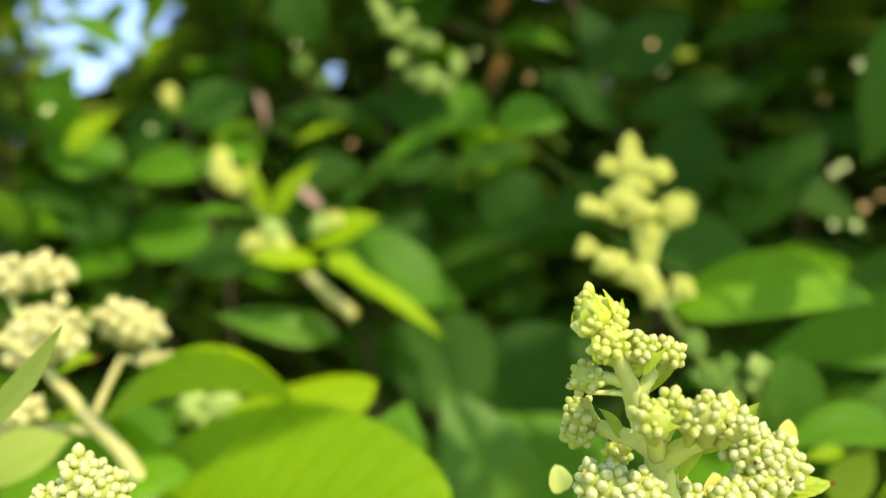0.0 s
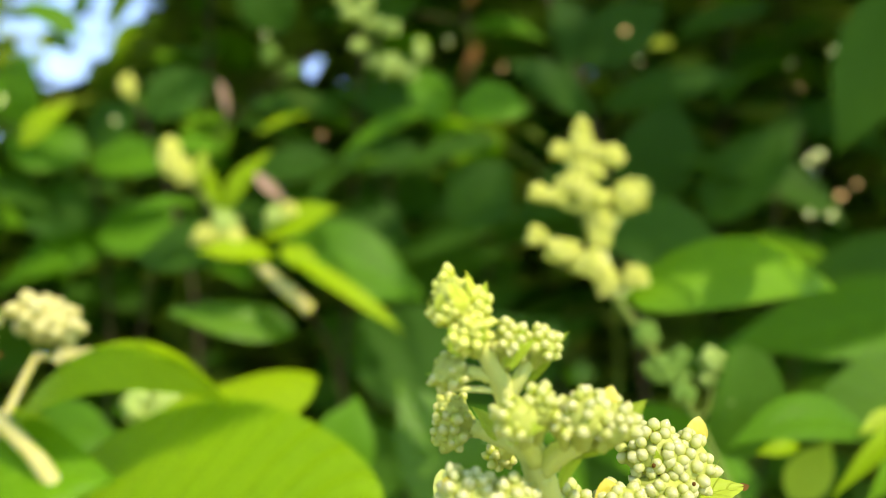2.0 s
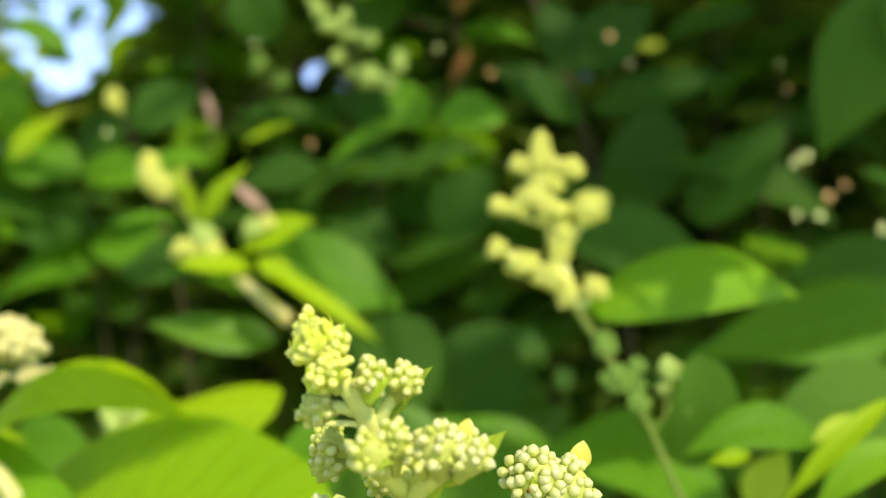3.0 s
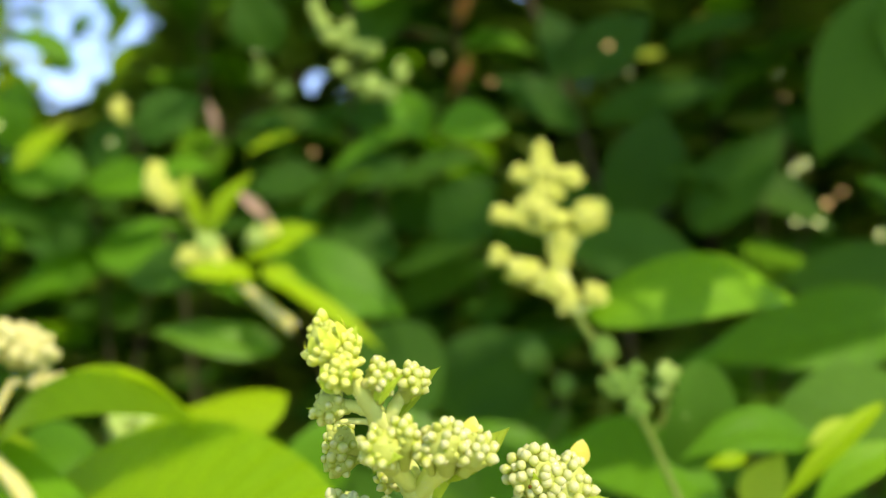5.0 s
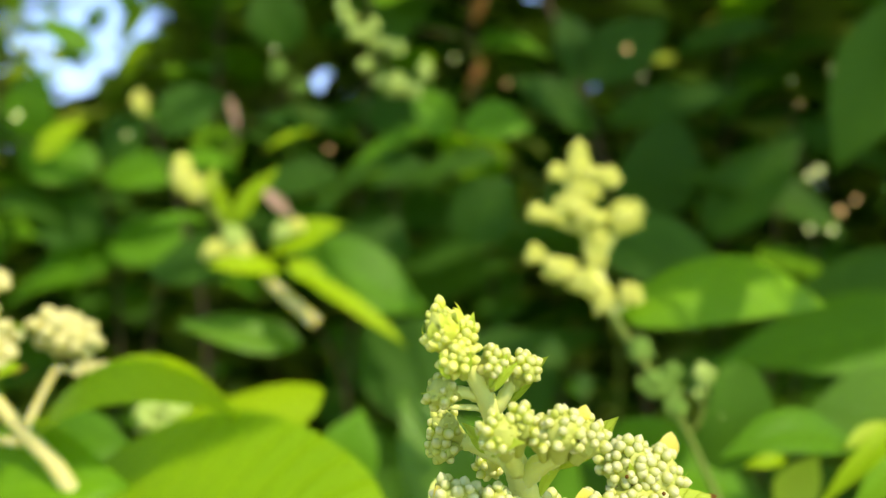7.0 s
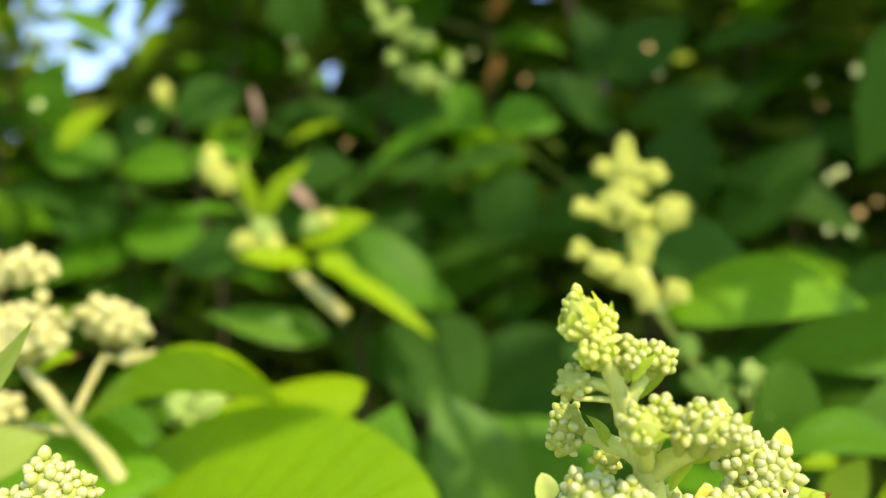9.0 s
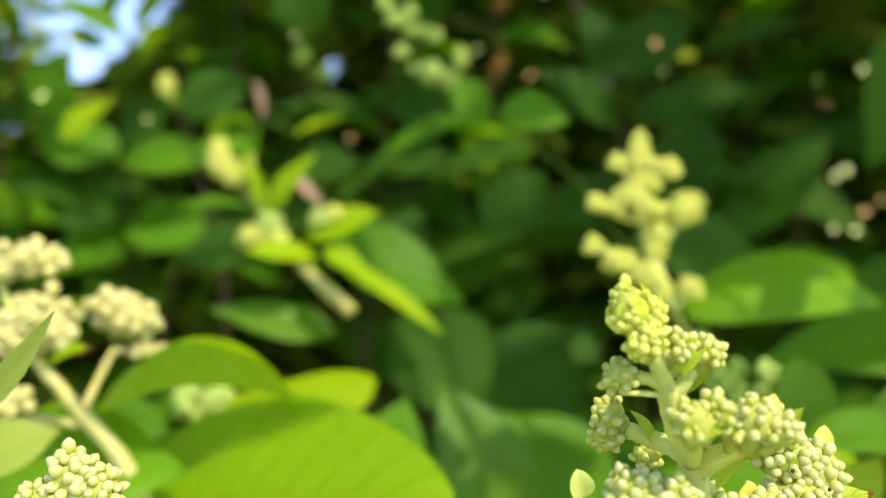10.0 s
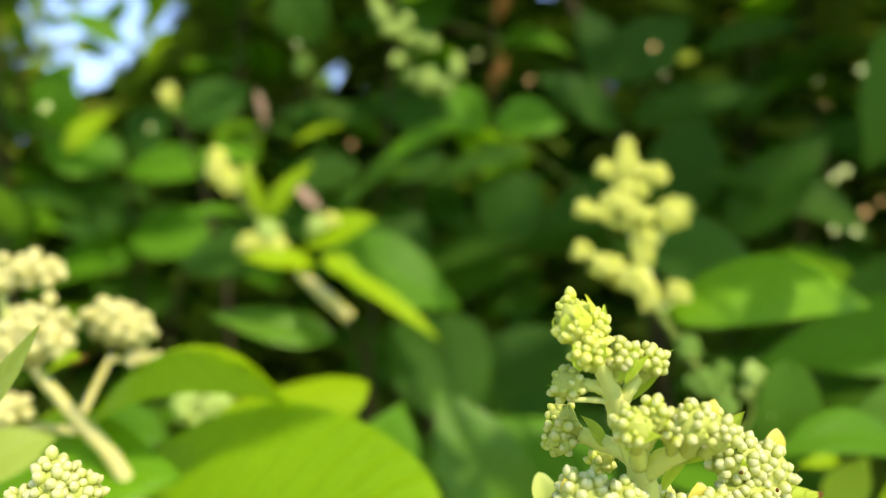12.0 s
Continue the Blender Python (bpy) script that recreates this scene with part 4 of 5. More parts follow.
for a, b, w, n, m in (((-0.0821, 0.4460, 1.2040), (-0.0346, 0.4500, 1.2220), 0.026, (0.1, -0.6, 0.8), LEAF_YOUNG), ((-0.0660, 0.4300, 1.1960), (0.0020, 0.4200, 1.1500), 0.0135, (0.2, -0.6, 0.76), LEAF_YOUNG), ((-0.0680, 0.4320, 1.2000), (-0.0440, 0.4280, 1.1830), 0.0145, (0.1, -0.75, 0.65), LEAF_YOUNG), ((-0.0700, 0.4700, 1.2060), (0.0120, 0.4700, 1.1660), 0.05, (0.25, -0.8, 0.5), LEAF), ((-0.0805, 0.4600, 1.1883), (-0.0209, 0.5000, 1.2087), 0.03, (0.2, -0.8, 0.5), LEAF_DARK), ((-0.0945, 0.4600, 1.1955), (-0.1777, 0.5000, 1.1965), 0.04, (0, -0.8, 0.6), LEAF_DARK), ((-0.0658, 0.4600, 1.1479), (-0.1397, 0.4500, 1.1629), 0.03, (0, -0.65, 0.75), LEAF_SHEEN)):
    leaf(young, a, b, w, n, m, long=20, wide=8)
leaf(young, (-0.1095, 0.5350, 1.2539), (-0.0866, 0.5450, 1.2307), 0.009, (0.3, -0.9, 0.3), LEAF_DRY, "dry_leaf", "withered pinkish-brown leaf", long=12, fold=0.5)

# ---- the shoot with a hanging flower spike, middle back ----
back = thing("flowering_stem", (0.15, 0.75, 0.0), "pale green flower spike above paired leaves on a thin twig", "flower", "flower spikes of the shrub")
stem(back, [(0.15, 0.75, 0.0), (0.14, 0.7, 0.8), (0.1189, 0.5600, 1.2326), (0.0583, 0.5300, 1.2765), (0.0224, 0.5250, 1.2966), (-0.0050, 0.5200, 1.3182), (-0.0273, 0.5100, 1.3458), (-0.0430, 0.5080, 1.3697)], 0.0013, 0.001, STEM_GREEN)
for seed, x, y, z, rx, rz, n in ((592, -0.0452, 0.5080, 1.3737, 0.0027, 0.0059, 16), (604, -0.0407, 0.5080, 1.3642, 0.0041, 0.0047, 16), (626, -0.0325, 0.5090, 1.3542, 0.0077, 0.0042, 26), (648, -0.0237, 0.5080, 1.3607, 0.0027, 0.0041, 12), (664, -0.0180, 0.5120, 1.3485, 0.0066, 0.0036, 20), (690, -0.0079, 0.5120, 1.3451, 0.0048, 0.0048, 18), (634, -0.0301, 0.5120, 1.3338, 0.0042, 0.0036, 16), (700, -0.0050, 0.5200, 1.3194, 0.0109, 0.0042, 34), (690, -0.0089, 0.5200, 1.3250, 0.0048, 0.0055, 18), (740, 0.0108, 0.5300, 1.3343, 0.0037, 0.0074, 20), (665, -0.0185, 0.5160, 1.3235, 0.0060, 0.0030, 16), (720, 0.0029, 0.5200, 1.3152, 0.0042, 0.0048, 16)):
    bud_mass(back, (x, y, z), (rx, 0.8 * rx, rz), n, 0.0019, BUD_LIME_MASS, seed=seed)
for a, b, w, n, m in (((0.0361, 0.5100, 1.2905), (0.0842, 0.5050, 1.2871), 0.037, (0, -0.85, 0.5), LEAF), ((0.0302, 0.5250, 1.2864), (-0.0002, 0.5200, 1.3209), 0.028, (-0.3, -0.8, 0.5), LEAF), ((0.0197, 0.5650, 1.2988), (-0.0612, 0.5800, 1.2572), 0.027, (0, -0.6, 0.8), LEAF), ((0.0714, 0.6000, 1.2818), (-0.0116, 0.6000, 1.2536), 0.034, (0, -0.6, 0.8), LEAF_DARK), ((0.0335, 0.6000, 1.2183), (0.0802, 0.6000, 1.2633), 0.06, (0, -0.9, 0.4), LEAF_DARK)):
    leaf(back, a, b, w, n, m, long=20, wide=8)

# ---- single sprigs at the upper left ----
sprig = thing("leafy_shoot", (-0.2, 0.8, 0.0), "slender shoot with a yellow bud and small bright leaves", "shrub", "leafy shoots")
stem(sprig, [(-0.2, 0.8, 0.0), (-0.22, 0.74, 0.8), (-0.2025, 0.6200, 1.2662), (-0.2199, 0.6120, 1.3197)], 0.003, 0.0012, TWIG)
bud_mass(sprig, (-0.2268, 0.6120, 1.3330), (0.0048, 0.0048, 0.0072), 26, 0.002, BUD_YOUNG_MASS, (-0.2213, 0.6120, 1.3197), seed=81, full=0.95)
for a, b, w, n, m in (((-0.3075, 0.6000, 1.2838), (-0.2716, 0.6150, 1.3213), 0.03, (0, -0.7, 0.7), LEAF_YOUNG), ((-0.2032, 0.6100, 1.2839), (-0.2738, 0.6200, 1.2676), 0.03, (0, -0.6, 0.8), LEAF), ((-0.2162, 0.6200, 1.3092), (-0.1647, 0.6400, 1.3460), 0.045, (0, -0.95, 0.2), LEAF_DARK), ((-0.2033, 0.6100, 1.2792), (-0.1510, 0.6400, 1.2819), 0.034, (0, -0.6, 0.8), LEAF), ((-0.3141, 0.6200, 1.4028), (-0.2667, 0.6300, 1.3739), 0.024, (0.1, -0.8, 0.6), LEAF), ((-0.3357, 0.6300, 1.3520), (-0.3229, 0.6500, 1.3064), 0.05, (-0.3, -0.8, 0.6), LEAF)):
    leaf(sprig, a, b, w, n, m, long=18, wide=6)
leaf(sprig, (-0.1593, 0.6300, 1.3412), (-0.1516, 0.6300, 1.3072), 0.007, (0.3, -0.9, 0.2), LEAF_DRY, "dry_leaf", "withered brown leaf", long=12, fold=0.5)
high = thing("leafy_shoot", (0.35, 0.8, 0.0), "tall shoot with large hanging leaves toned dark for shade", "shrub", "leafy shoots")
stem(high, [(0.35, 0.8, 0.0), (0.46, 0.75, 0.8), (0.47, 0.68, 1.25), (0.3978, 0.6200, 1.4158)], 0.006, 0.003, TWIG)
leaf(high, (0.3972, 0.6000, 1.4040), (0.3372, 0.6000, 1.2651), 0.07, (-0.3, -0.95, 0.08), LEAF_MID, long=26, wide=8)
leaf(high, (0.3901, 0.6000, 1.3950), (0.4327, 0.6000, 1.2838), 0.07, (0.25, -0.9, 0.35), LEAF_MID, long=26, wide=8)

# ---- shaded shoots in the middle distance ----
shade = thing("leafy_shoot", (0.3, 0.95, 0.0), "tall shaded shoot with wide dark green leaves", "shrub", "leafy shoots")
stem(shade, [(0.3, 0.95, 0.0), (0.28, 0.9, 0.8), (0.2124, 0.8500, 1.2790), (0.1835, 0.8500, 1.3838), (0.1419, 0.8500, 1.4960), (0.1188, 0.8600, 1.5598)], 0.005, 0.004, TWIG)
for a, b, w, n in (((0.2867, 0.7500, 1.2183), (0.3703, 0.7200, 1.3134), 0.07, (-0.3, -0.8, 0.5)), ((0.2188, 0.8000, 1.2312), (0.2779, 0.8000, 1.3575), 0.085, (0.1, -0.95, 0.3)), ((0.1888, 0.8000, 1.3329), (0.0948, 0.7800, 1.3893), 0.06, (0, -0.8, 0.6)), ((0.2084, 0.8500, 1.3537), (0.3515, 0.8000, 1.3734), 0.06, (0, -0.8, 0.6)), ((0.1838, 0.8500, 1.3903), (0.1544, 0.8500, 1.4825), 0.06, (0.2, -0.9, 0.3)), ((0.3105, 0.9000, 1.4457), (0.4063, 0.8500, 1.4609), 0.05, (0, -0.8, 0.6)), ((0.1777, 0.8500, 1.4035), (0.2837, 0.8500, 1.4716), 0.07, (0.1, -0.9, 0.3)), ((0.2124, 0.8500, 1.2790), (0.1070, 0.8500, 1.2240), 0.07, (0, -0.8, 0.6)), ((0.3477, 0.8000, 1.2698), (0.4442, 0.7800, 1.2113), 0.06, (0.1, -0.8, 0.6))):
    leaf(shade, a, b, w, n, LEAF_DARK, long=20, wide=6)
leaf(shade, (0.3597, 0.5200, 1.2205), (0.3142, 0.5000, 1.2436), 0.03, (0, -0.7, 0.7), LEAF, long=18)
dim = thing("leafy_shoot", (-0.12, 0.95, 0.0), "shaded shoot with wide leaves and a rusty one", "shrub", "leafy shoots")
stem(dim, [(-0.12, 0.95, 0.0), (-0.11, 0.9, 0.8), (-0.0687, 0.8200, 1.2851), (-0.0568, 0.8200, 1.4292), (-0.0546, 0.8200, 1.5426)], 0.003, 0.0015, TWIG)
for a, b, w, n, m in (((-0.1352, 0.8000, 1.4294), (-0.1708, 0.7800, 1.4941), 0.06, (-0.2, -0.9, 0.4), LEAF_DARK), ((-0.0566, 0.8200, 1.4355), (0.0135, 0.8000, 1.4828), 0.06, (0.2, -0.9, 0.4), LEAF_DARK), ((-0.0873, 0.8000, 1.2899), (-0.1771, 0.7800, 1.2728), 0.06, (0, -0.7, 0.7), LEAF_DARK), ((-0.0844, 0.8000, 1.2837), (0.0077, 0.8000, 1.2990), 0.06, (0, -0.7, 0.7), LEAF_DARK), ((-0.0731, 0.8200, 1.3449), (-0.1865, 0.8000, 1.3513), 0.045, (0, -0.7, 0.7), LEAF_DARK)):
    leaf(dim, a, b, w, n, m, long=20, wide=6)
for a, b, w, n, m in (((-0.0818, 0.6200, 1.3088), (-0.1256, 0.6100, 1.2889), 0.013, (0, -0.6, 0.8), LEAF_YOUNG), ((0.0734, 0.9000, 1.4398), (0.0474, 0.8800, 1.3814), 0.013, (0.2, -0.9, 0.2), LEAF_RUST), ((0.0610, 0.9000, 1.4817), (0.0832, 0.9000, 1.5293), 0.014, (0.2, -0.9, 0.2), LEAF_RUST), ((-0.0631, 0.8200, 1.3665), (0.0089, 0.8000, 1.3357), 0.06, (0, -0.8, 0.6), LEAF_DARK), ((-0.0857, 0.8000, 1.2409), (-0.0077, 0.8000, 1.1957), 0.07, (0, -0.7, 0.7), LEAF_DARK), ((-0.0857, 0.8000, 1.2409), (-0.1841, 0.8000, 1.2196), 0.07, (0, -0.7, 0.7), LEAF_DARK)):
    leaf(dim, a, b, w, n, m, long=20, wide=6)
stem(dim, [(-0.0560, 0.8200, 1.4544), (-0.0008, 0.8200, 1.4525), (0.0669, 0.8000, 1.4319)], 0.002, 0.0015, TWIG, "branch")
stem(dim, [(-0.0659, 0.8200, 1.3352), (-0.1250, 0.8000, 1.3585), (-0.1553, 0.7800, 1.4096)], 0.002, 0.0012, STEM_GREEN, "branch")
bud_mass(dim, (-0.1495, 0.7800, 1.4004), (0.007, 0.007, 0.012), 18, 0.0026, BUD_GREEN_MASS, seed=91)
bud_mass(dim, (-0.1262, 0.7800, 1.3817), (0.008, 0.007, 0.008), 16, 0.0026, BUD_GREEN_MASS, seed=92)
murk = thing("leafy_shoot", (-0.42, 0.95, 0.0), "shaded shoot with wide mid-green leaves under the sky gap", "shrub", "leafy shoots")
stem(murk, [(-0.42, 0.95, 0.0), (-0.41, 0.9, 0.7), (-0.3317, 0.8000, 1.1998), (-0.3472, 0.8000, 1.3105)], 0.003, 0.0015, TWIG)
for i, (a, b, w, n) in enumerate((((-0.3379, 0.7800, 1.2959), (-0.4273, 0.7800, 1.3167), 0.07, (0, -0.75, 0.65)), ((-0.3351, 0.7800, 1.2898), (-0.2294, 0.7600, 1.2845), 0.06, (0, -0.75, 0.65)), ((-0.3369, 0.8000, 1.2367), (-0.4229, 0.7800, 1.2508), 0.075, (0, -0.75, 0.65)), ((-0.3339, 0.8000, 1.2305), (-0.2387, 0.7800, 1.2032), 0.075, (0, -0.75, 0.65)), ((-0.3317, 0.8000, 1.1998), (-0.4124, 0.7800, 1.1908), 0.07, (0, -0.75, 0.65)), ((-0.3472, 0.8000, 1.3105), (-0.2907, 0.8000, 1.3578), 0.06, (0, -0.85, 0.5)), ((-0.4029, 0.7500, 1.3409), (-0.3785, 0.7500, 1.3977), 0.05, (0, -0.85, 0.5)))):
    leaf(murk, a, b, w, n, LEAF_DARK if i % 3 == 2 else LEAF, long=20, wide=6)

twig = thing("leafy_shoot", (-0.62, 1.05, 0.0), "thin twig with small leaves against the sky", "shrub", "leafy shoots")
stem(twig, [(-0.62, 1.05, 0.0), (-0.6, 1.03, 0.9), (-0.5807, 1.0000, 1.4110), (-0.5526, 1.0000, 1.5183), (-0.4788, 1.0000, 1.5785), (-0.3706, 1.0000, 1.6071)], 0.003, 0.0008, TWIG)
for i, (a, b) in enumerate((((-0.5726, 1.0000, 1.4493), (-0.5185, 1.0000, 1.4713)), ((-0.5646, 1.0000, 1.4800), (-0.5948, 1.0000, 1.5346)), ((-0.5526, 1.0000, 1.5183), (-0.5065, 1.0000, 1.5096)), ((-0.5486, 1.0000, 1.5297), (-0.5557, 1.0000, 1.5878)), ((-0.5253, 1.0000, 1.5524), (-0.4792, 1.0000, 1.5399)), ((-0.4248, 1.0000, 1.5890), (-0.3947, 1.0000, 1.5304)), ((-0.3823, 1.0000, 1.5997), (-0.3484, 1.0000, 1.5449)), ((-0.5689, 1.0000, 1.4338), (-0.5038, 1.0000, 1.4172)), ((-0.4132, 1.0000, 1.5926), (-0.3888, 1.0000, 1.5134)), ((-0.3697, 1.0000, 1.5608), (-0.4145, 1.0000, 1.4885)), ((-0.5029, 1.0000, 1.4926), (-0.4510, 1.0000, 1.4638)), ((-0.4268, 1.0000, 1.5465), (-0.4566, 1.0000, 1.5070)), ((-0.3758, 1.0000, 1.5069), (-0.4074, 1.0000, 1.4460)))):
    leaf(twig, a, b, 0.022 if i < 8 else 0.03, (0.1, -0.85, 0.5), LEAF if i % 3 else LEAF_YOUNG, long=12)

for a, b in (((-0.5182, 0.95, 1.5226), (-0.5226, 0.95, 1.5114)), ((-0.5284, 0.95, 1.4933), (-0.5115, 0.95, 1.4715)), ((-0.4873, 0.95, 1.5104), (-0.486, 0.95, 1.4972)), ((-0.5219, 0.95, 1.5223), (-0.5338, 0.95, 1.4989)), ((-0.4842, 0.95, 1.4528), (-0.472, 0.95, 1.4408)), ((-0.5144, 0.95, 1.4709), (-0.5051, 0.95, 1.4483)), ((-0.4805, 0.95, 1.5236), (-0.4763, 0.95, 1.504)), ((-0.5025, 0.95, 1.515), (-0.5036, 0.95, 1.5048)), ((-0.4781, 0.95, 1.4469), (-0.4762, 0.95, 1.4333)), ((-0.4793, 0.95, 1.4758), (-0.4638, 0.95, 1.4532)), ((-0.5611, 0.95, 1.5062), (-0.5572, 0.95, 1.4905)), ((-0.5738, 0.95, 1.5135), (-0.5611, 0.95, 1.5039)), ((-0.5782, 0.95, 1.4925), (-0.5874, 0.95, 1.4753)), ((-0.5625, 0.95, 1.5109), (-0.5422, 0.95, 1.4987)), ((-0.5645, 0.95, 1.5201), (-0.5592, 0.95, 1.5069)), ((-0.5669, 0.95, 1.4844), (-0.5745, 0.95, 1.4668))):
    leaf(twig, a, b, 0.011, (0.3, -0.8, 0.5), LEAF_YOUNG, long=8, wide=4)

# ---- small glossy leaves added as glints, placed and tilted for the camera ----
FLECKS = []
fleck_twig = thing("leafy_shoot", (0.42, 0.9, 0.0), "thin shaded twig with small added leaves that glint at the camera", "shrub", "leafy shoots")
stem(fleck_twig, [(0.42, 0.9, 0.0), (0.43, 0.88, 0.8), (0.4214, 0.8500, 1.0766), (0.4409, 0.8400, 1.2305), (0.4130, 0.8300, 1.3554)], 0.003, 0.001, TWIG)
for q, m, size in (((0.2001, 0.72, 1.3982), LEAF_GLINT_TAN, 0.007), ((0.2799, 0.96, 1.4289), LEAF_GLINT, 0.006), ((0.3973, 0.8, 1.3835), LEAF_GLINT, 0.006), ((0.4009, 0.79, 1.3559), LEAF_GLINT_TAN, 0.006), ((0.3987, 0.72, 1.3744), LEAF_GLINT, 0.01), ((0.3733, 0.72, 1.2702), LEAF_GLINT, 0.009), ((0.3833, 0.72, 1.2759), LEAF_GLINT, 0.01), ((0.3834, 0.74, 1.2211), LEAF_GLINT, 0.008), ((0.4057, 0.74, 1.2192), LEAF_GLINT, 0.009), ((0.3784, 0.59, 1.2038), LEAF_GLINT, 0.008), ((0.4243, 0.76, 1.2387), LEAF_GLINT_TAN, 0.009), ((0.4307, 0.74, 1.2498), LEAF_GLINT_TAN, 0.006)):
    FLECKS.append(Vector(q))
    # Half-way between sun and camera, so that the leaf flashes there.
    gloss_way = (SUN_WAY - Vector((q[0] - 0.015, q[1], q[2] - 1.2)).normalized()).normalized()
    leaf(fleck_twig, q, Vector(q) + 1.2 * size * gloss_way.cross(Vector((0.6, 0.2, -0.7))).normalized(), 0.9 * size, gloss_way, m, "leaf" if m is LEAF_GLINT else "dry_leaf", fold=0.05, arch=0.03, long=8, wide=4)
fleck_sprig = thing("leafy_shoot", (-0.35, 0.86, 0.0), "thin twig with small leaves added as scattered glints", "shrub", "leafy shoots")
stem(fleck_sprig, [(-0.35, 0.86, 0.0), (-0.34, 0.85, 0.8), (-0.2586, 0.8200, 1.2557), (-0.1980, 0.8100, 1.3408), (-0.1083, 0.8000, 1.4049)], 0.003, 0.001, TWIG)
for q, m, size in (((0.0604, 0.84, 1.4318), LEAF_GLINT_TAN, 0.005), ((0.0342, 0.86, 1.4298), LEAF_GLINT, 0.0075), ((0.0975, 0.88, 1.404), LEAF_GLINT_TAN, 0.006), ((-0.0996, 0.78, 1.3144), LEAF_GLINT_TAN, 0.006), ((-0.3261, 0.6, 1.3181), LEAF_GLINT, 0.009), ((-0.1705, 0.84, 1.4371), LEAF_GLINT, 0.007), ((0.0891, 0.78, 1.3824), LEAF_GLINT_TAN, 0.005), ((-0.3093, 0.77, 1.3314), LEAF_GLINT, 0.007)):
    FLECKS.append(Vector(q))
    gloss_way = (SUN_WAY - Vector((q[0] - 0.015, q[1], q[2] - 1.2)).normalized()).normalized()
    leaf(fleck_sprig, q, Vector(q) + 1.2 * size * gloss_way.cross(Vector((0.6, 0.2, -0.7))).normalized(), 0.8 * size, gloss_way, m, "leaf" if m is LEAF_GLINT else "dry_leaf", fold=0.05, arch=0.03, long=8, wide=4)

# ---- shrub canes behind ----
# Sky openings as cones from two camera positions, fitted to its view.
VIEW_GAPS = ((0.039, 1.203, -0.481, 0.330, 0.075, 0.070, 0.3), (0.039, 1.203, -0.506, 0.259, 0.046, 0.042, 0.3), (0.003, 1.2, -0.150, 0.228, 0.009, 0.021, 0.3), (0.039, 1.203, -0.169, 0.2406, 0.004, 0.005, 0.3), (0.003, 1.2, 0.134, 0.334, 0.013, 0.013, 0.3), (0.039, 1.203, -0.475, 0.156, 0.004, 0.004, 0.3), (0.039, 1.203, -0.374, 0.301, 0.004, 0.004, 0.3), (0.003, 1.2, -0.492, 0.265, 0.05, 0.03, 1.3), (0.003, 1.2, -0.576, 0.2815, 0.027, 0.027, 1.3), (0.003, 1.2, -0.49, 0.334, 0.115, 0.025, 1.3))


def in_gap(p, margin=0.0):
    """Whether a place lies in openings cut from the camera towards sky or glint leaves."""
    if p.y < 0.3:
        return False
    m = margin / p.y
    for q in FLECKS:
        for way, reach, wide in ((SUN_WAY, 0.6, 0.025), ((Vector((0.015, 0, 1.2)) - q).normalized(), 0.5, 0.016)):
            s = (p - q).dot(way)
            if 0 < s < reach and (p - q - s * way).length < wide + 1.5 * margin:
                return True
    return any(p.y > near and (((p.x - ox) / p.y - x) / (w + m)) ** 2 + (((p.z - oz) / p.y - z) / (h + m)) ** 2 < 1 for ox, oz, x, z, w, h, near in VIEW_GAPS)


def leaf_pattern(name, length, width, material, seed, **more):
    bm = bmesh.new()
    blade(bm, (0, 0, 0), (0, length, 0), width, (0, 0, 1), seed=seed, **more)
    mesh = bpy.data.meshes.new(name)
    bm.to_mesh(mesh)
    bm.free()
    mesh.materials.append(material)
    return mesh


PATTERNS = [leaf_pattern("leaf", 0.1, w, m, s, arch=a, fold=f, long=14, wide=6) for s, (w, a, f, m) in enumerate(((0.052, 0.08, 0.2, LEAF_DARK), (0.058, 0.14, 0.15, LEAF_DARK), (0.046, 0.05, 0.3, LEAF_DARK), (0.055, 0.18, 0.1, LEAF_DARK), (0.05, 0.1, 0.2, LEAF)))]


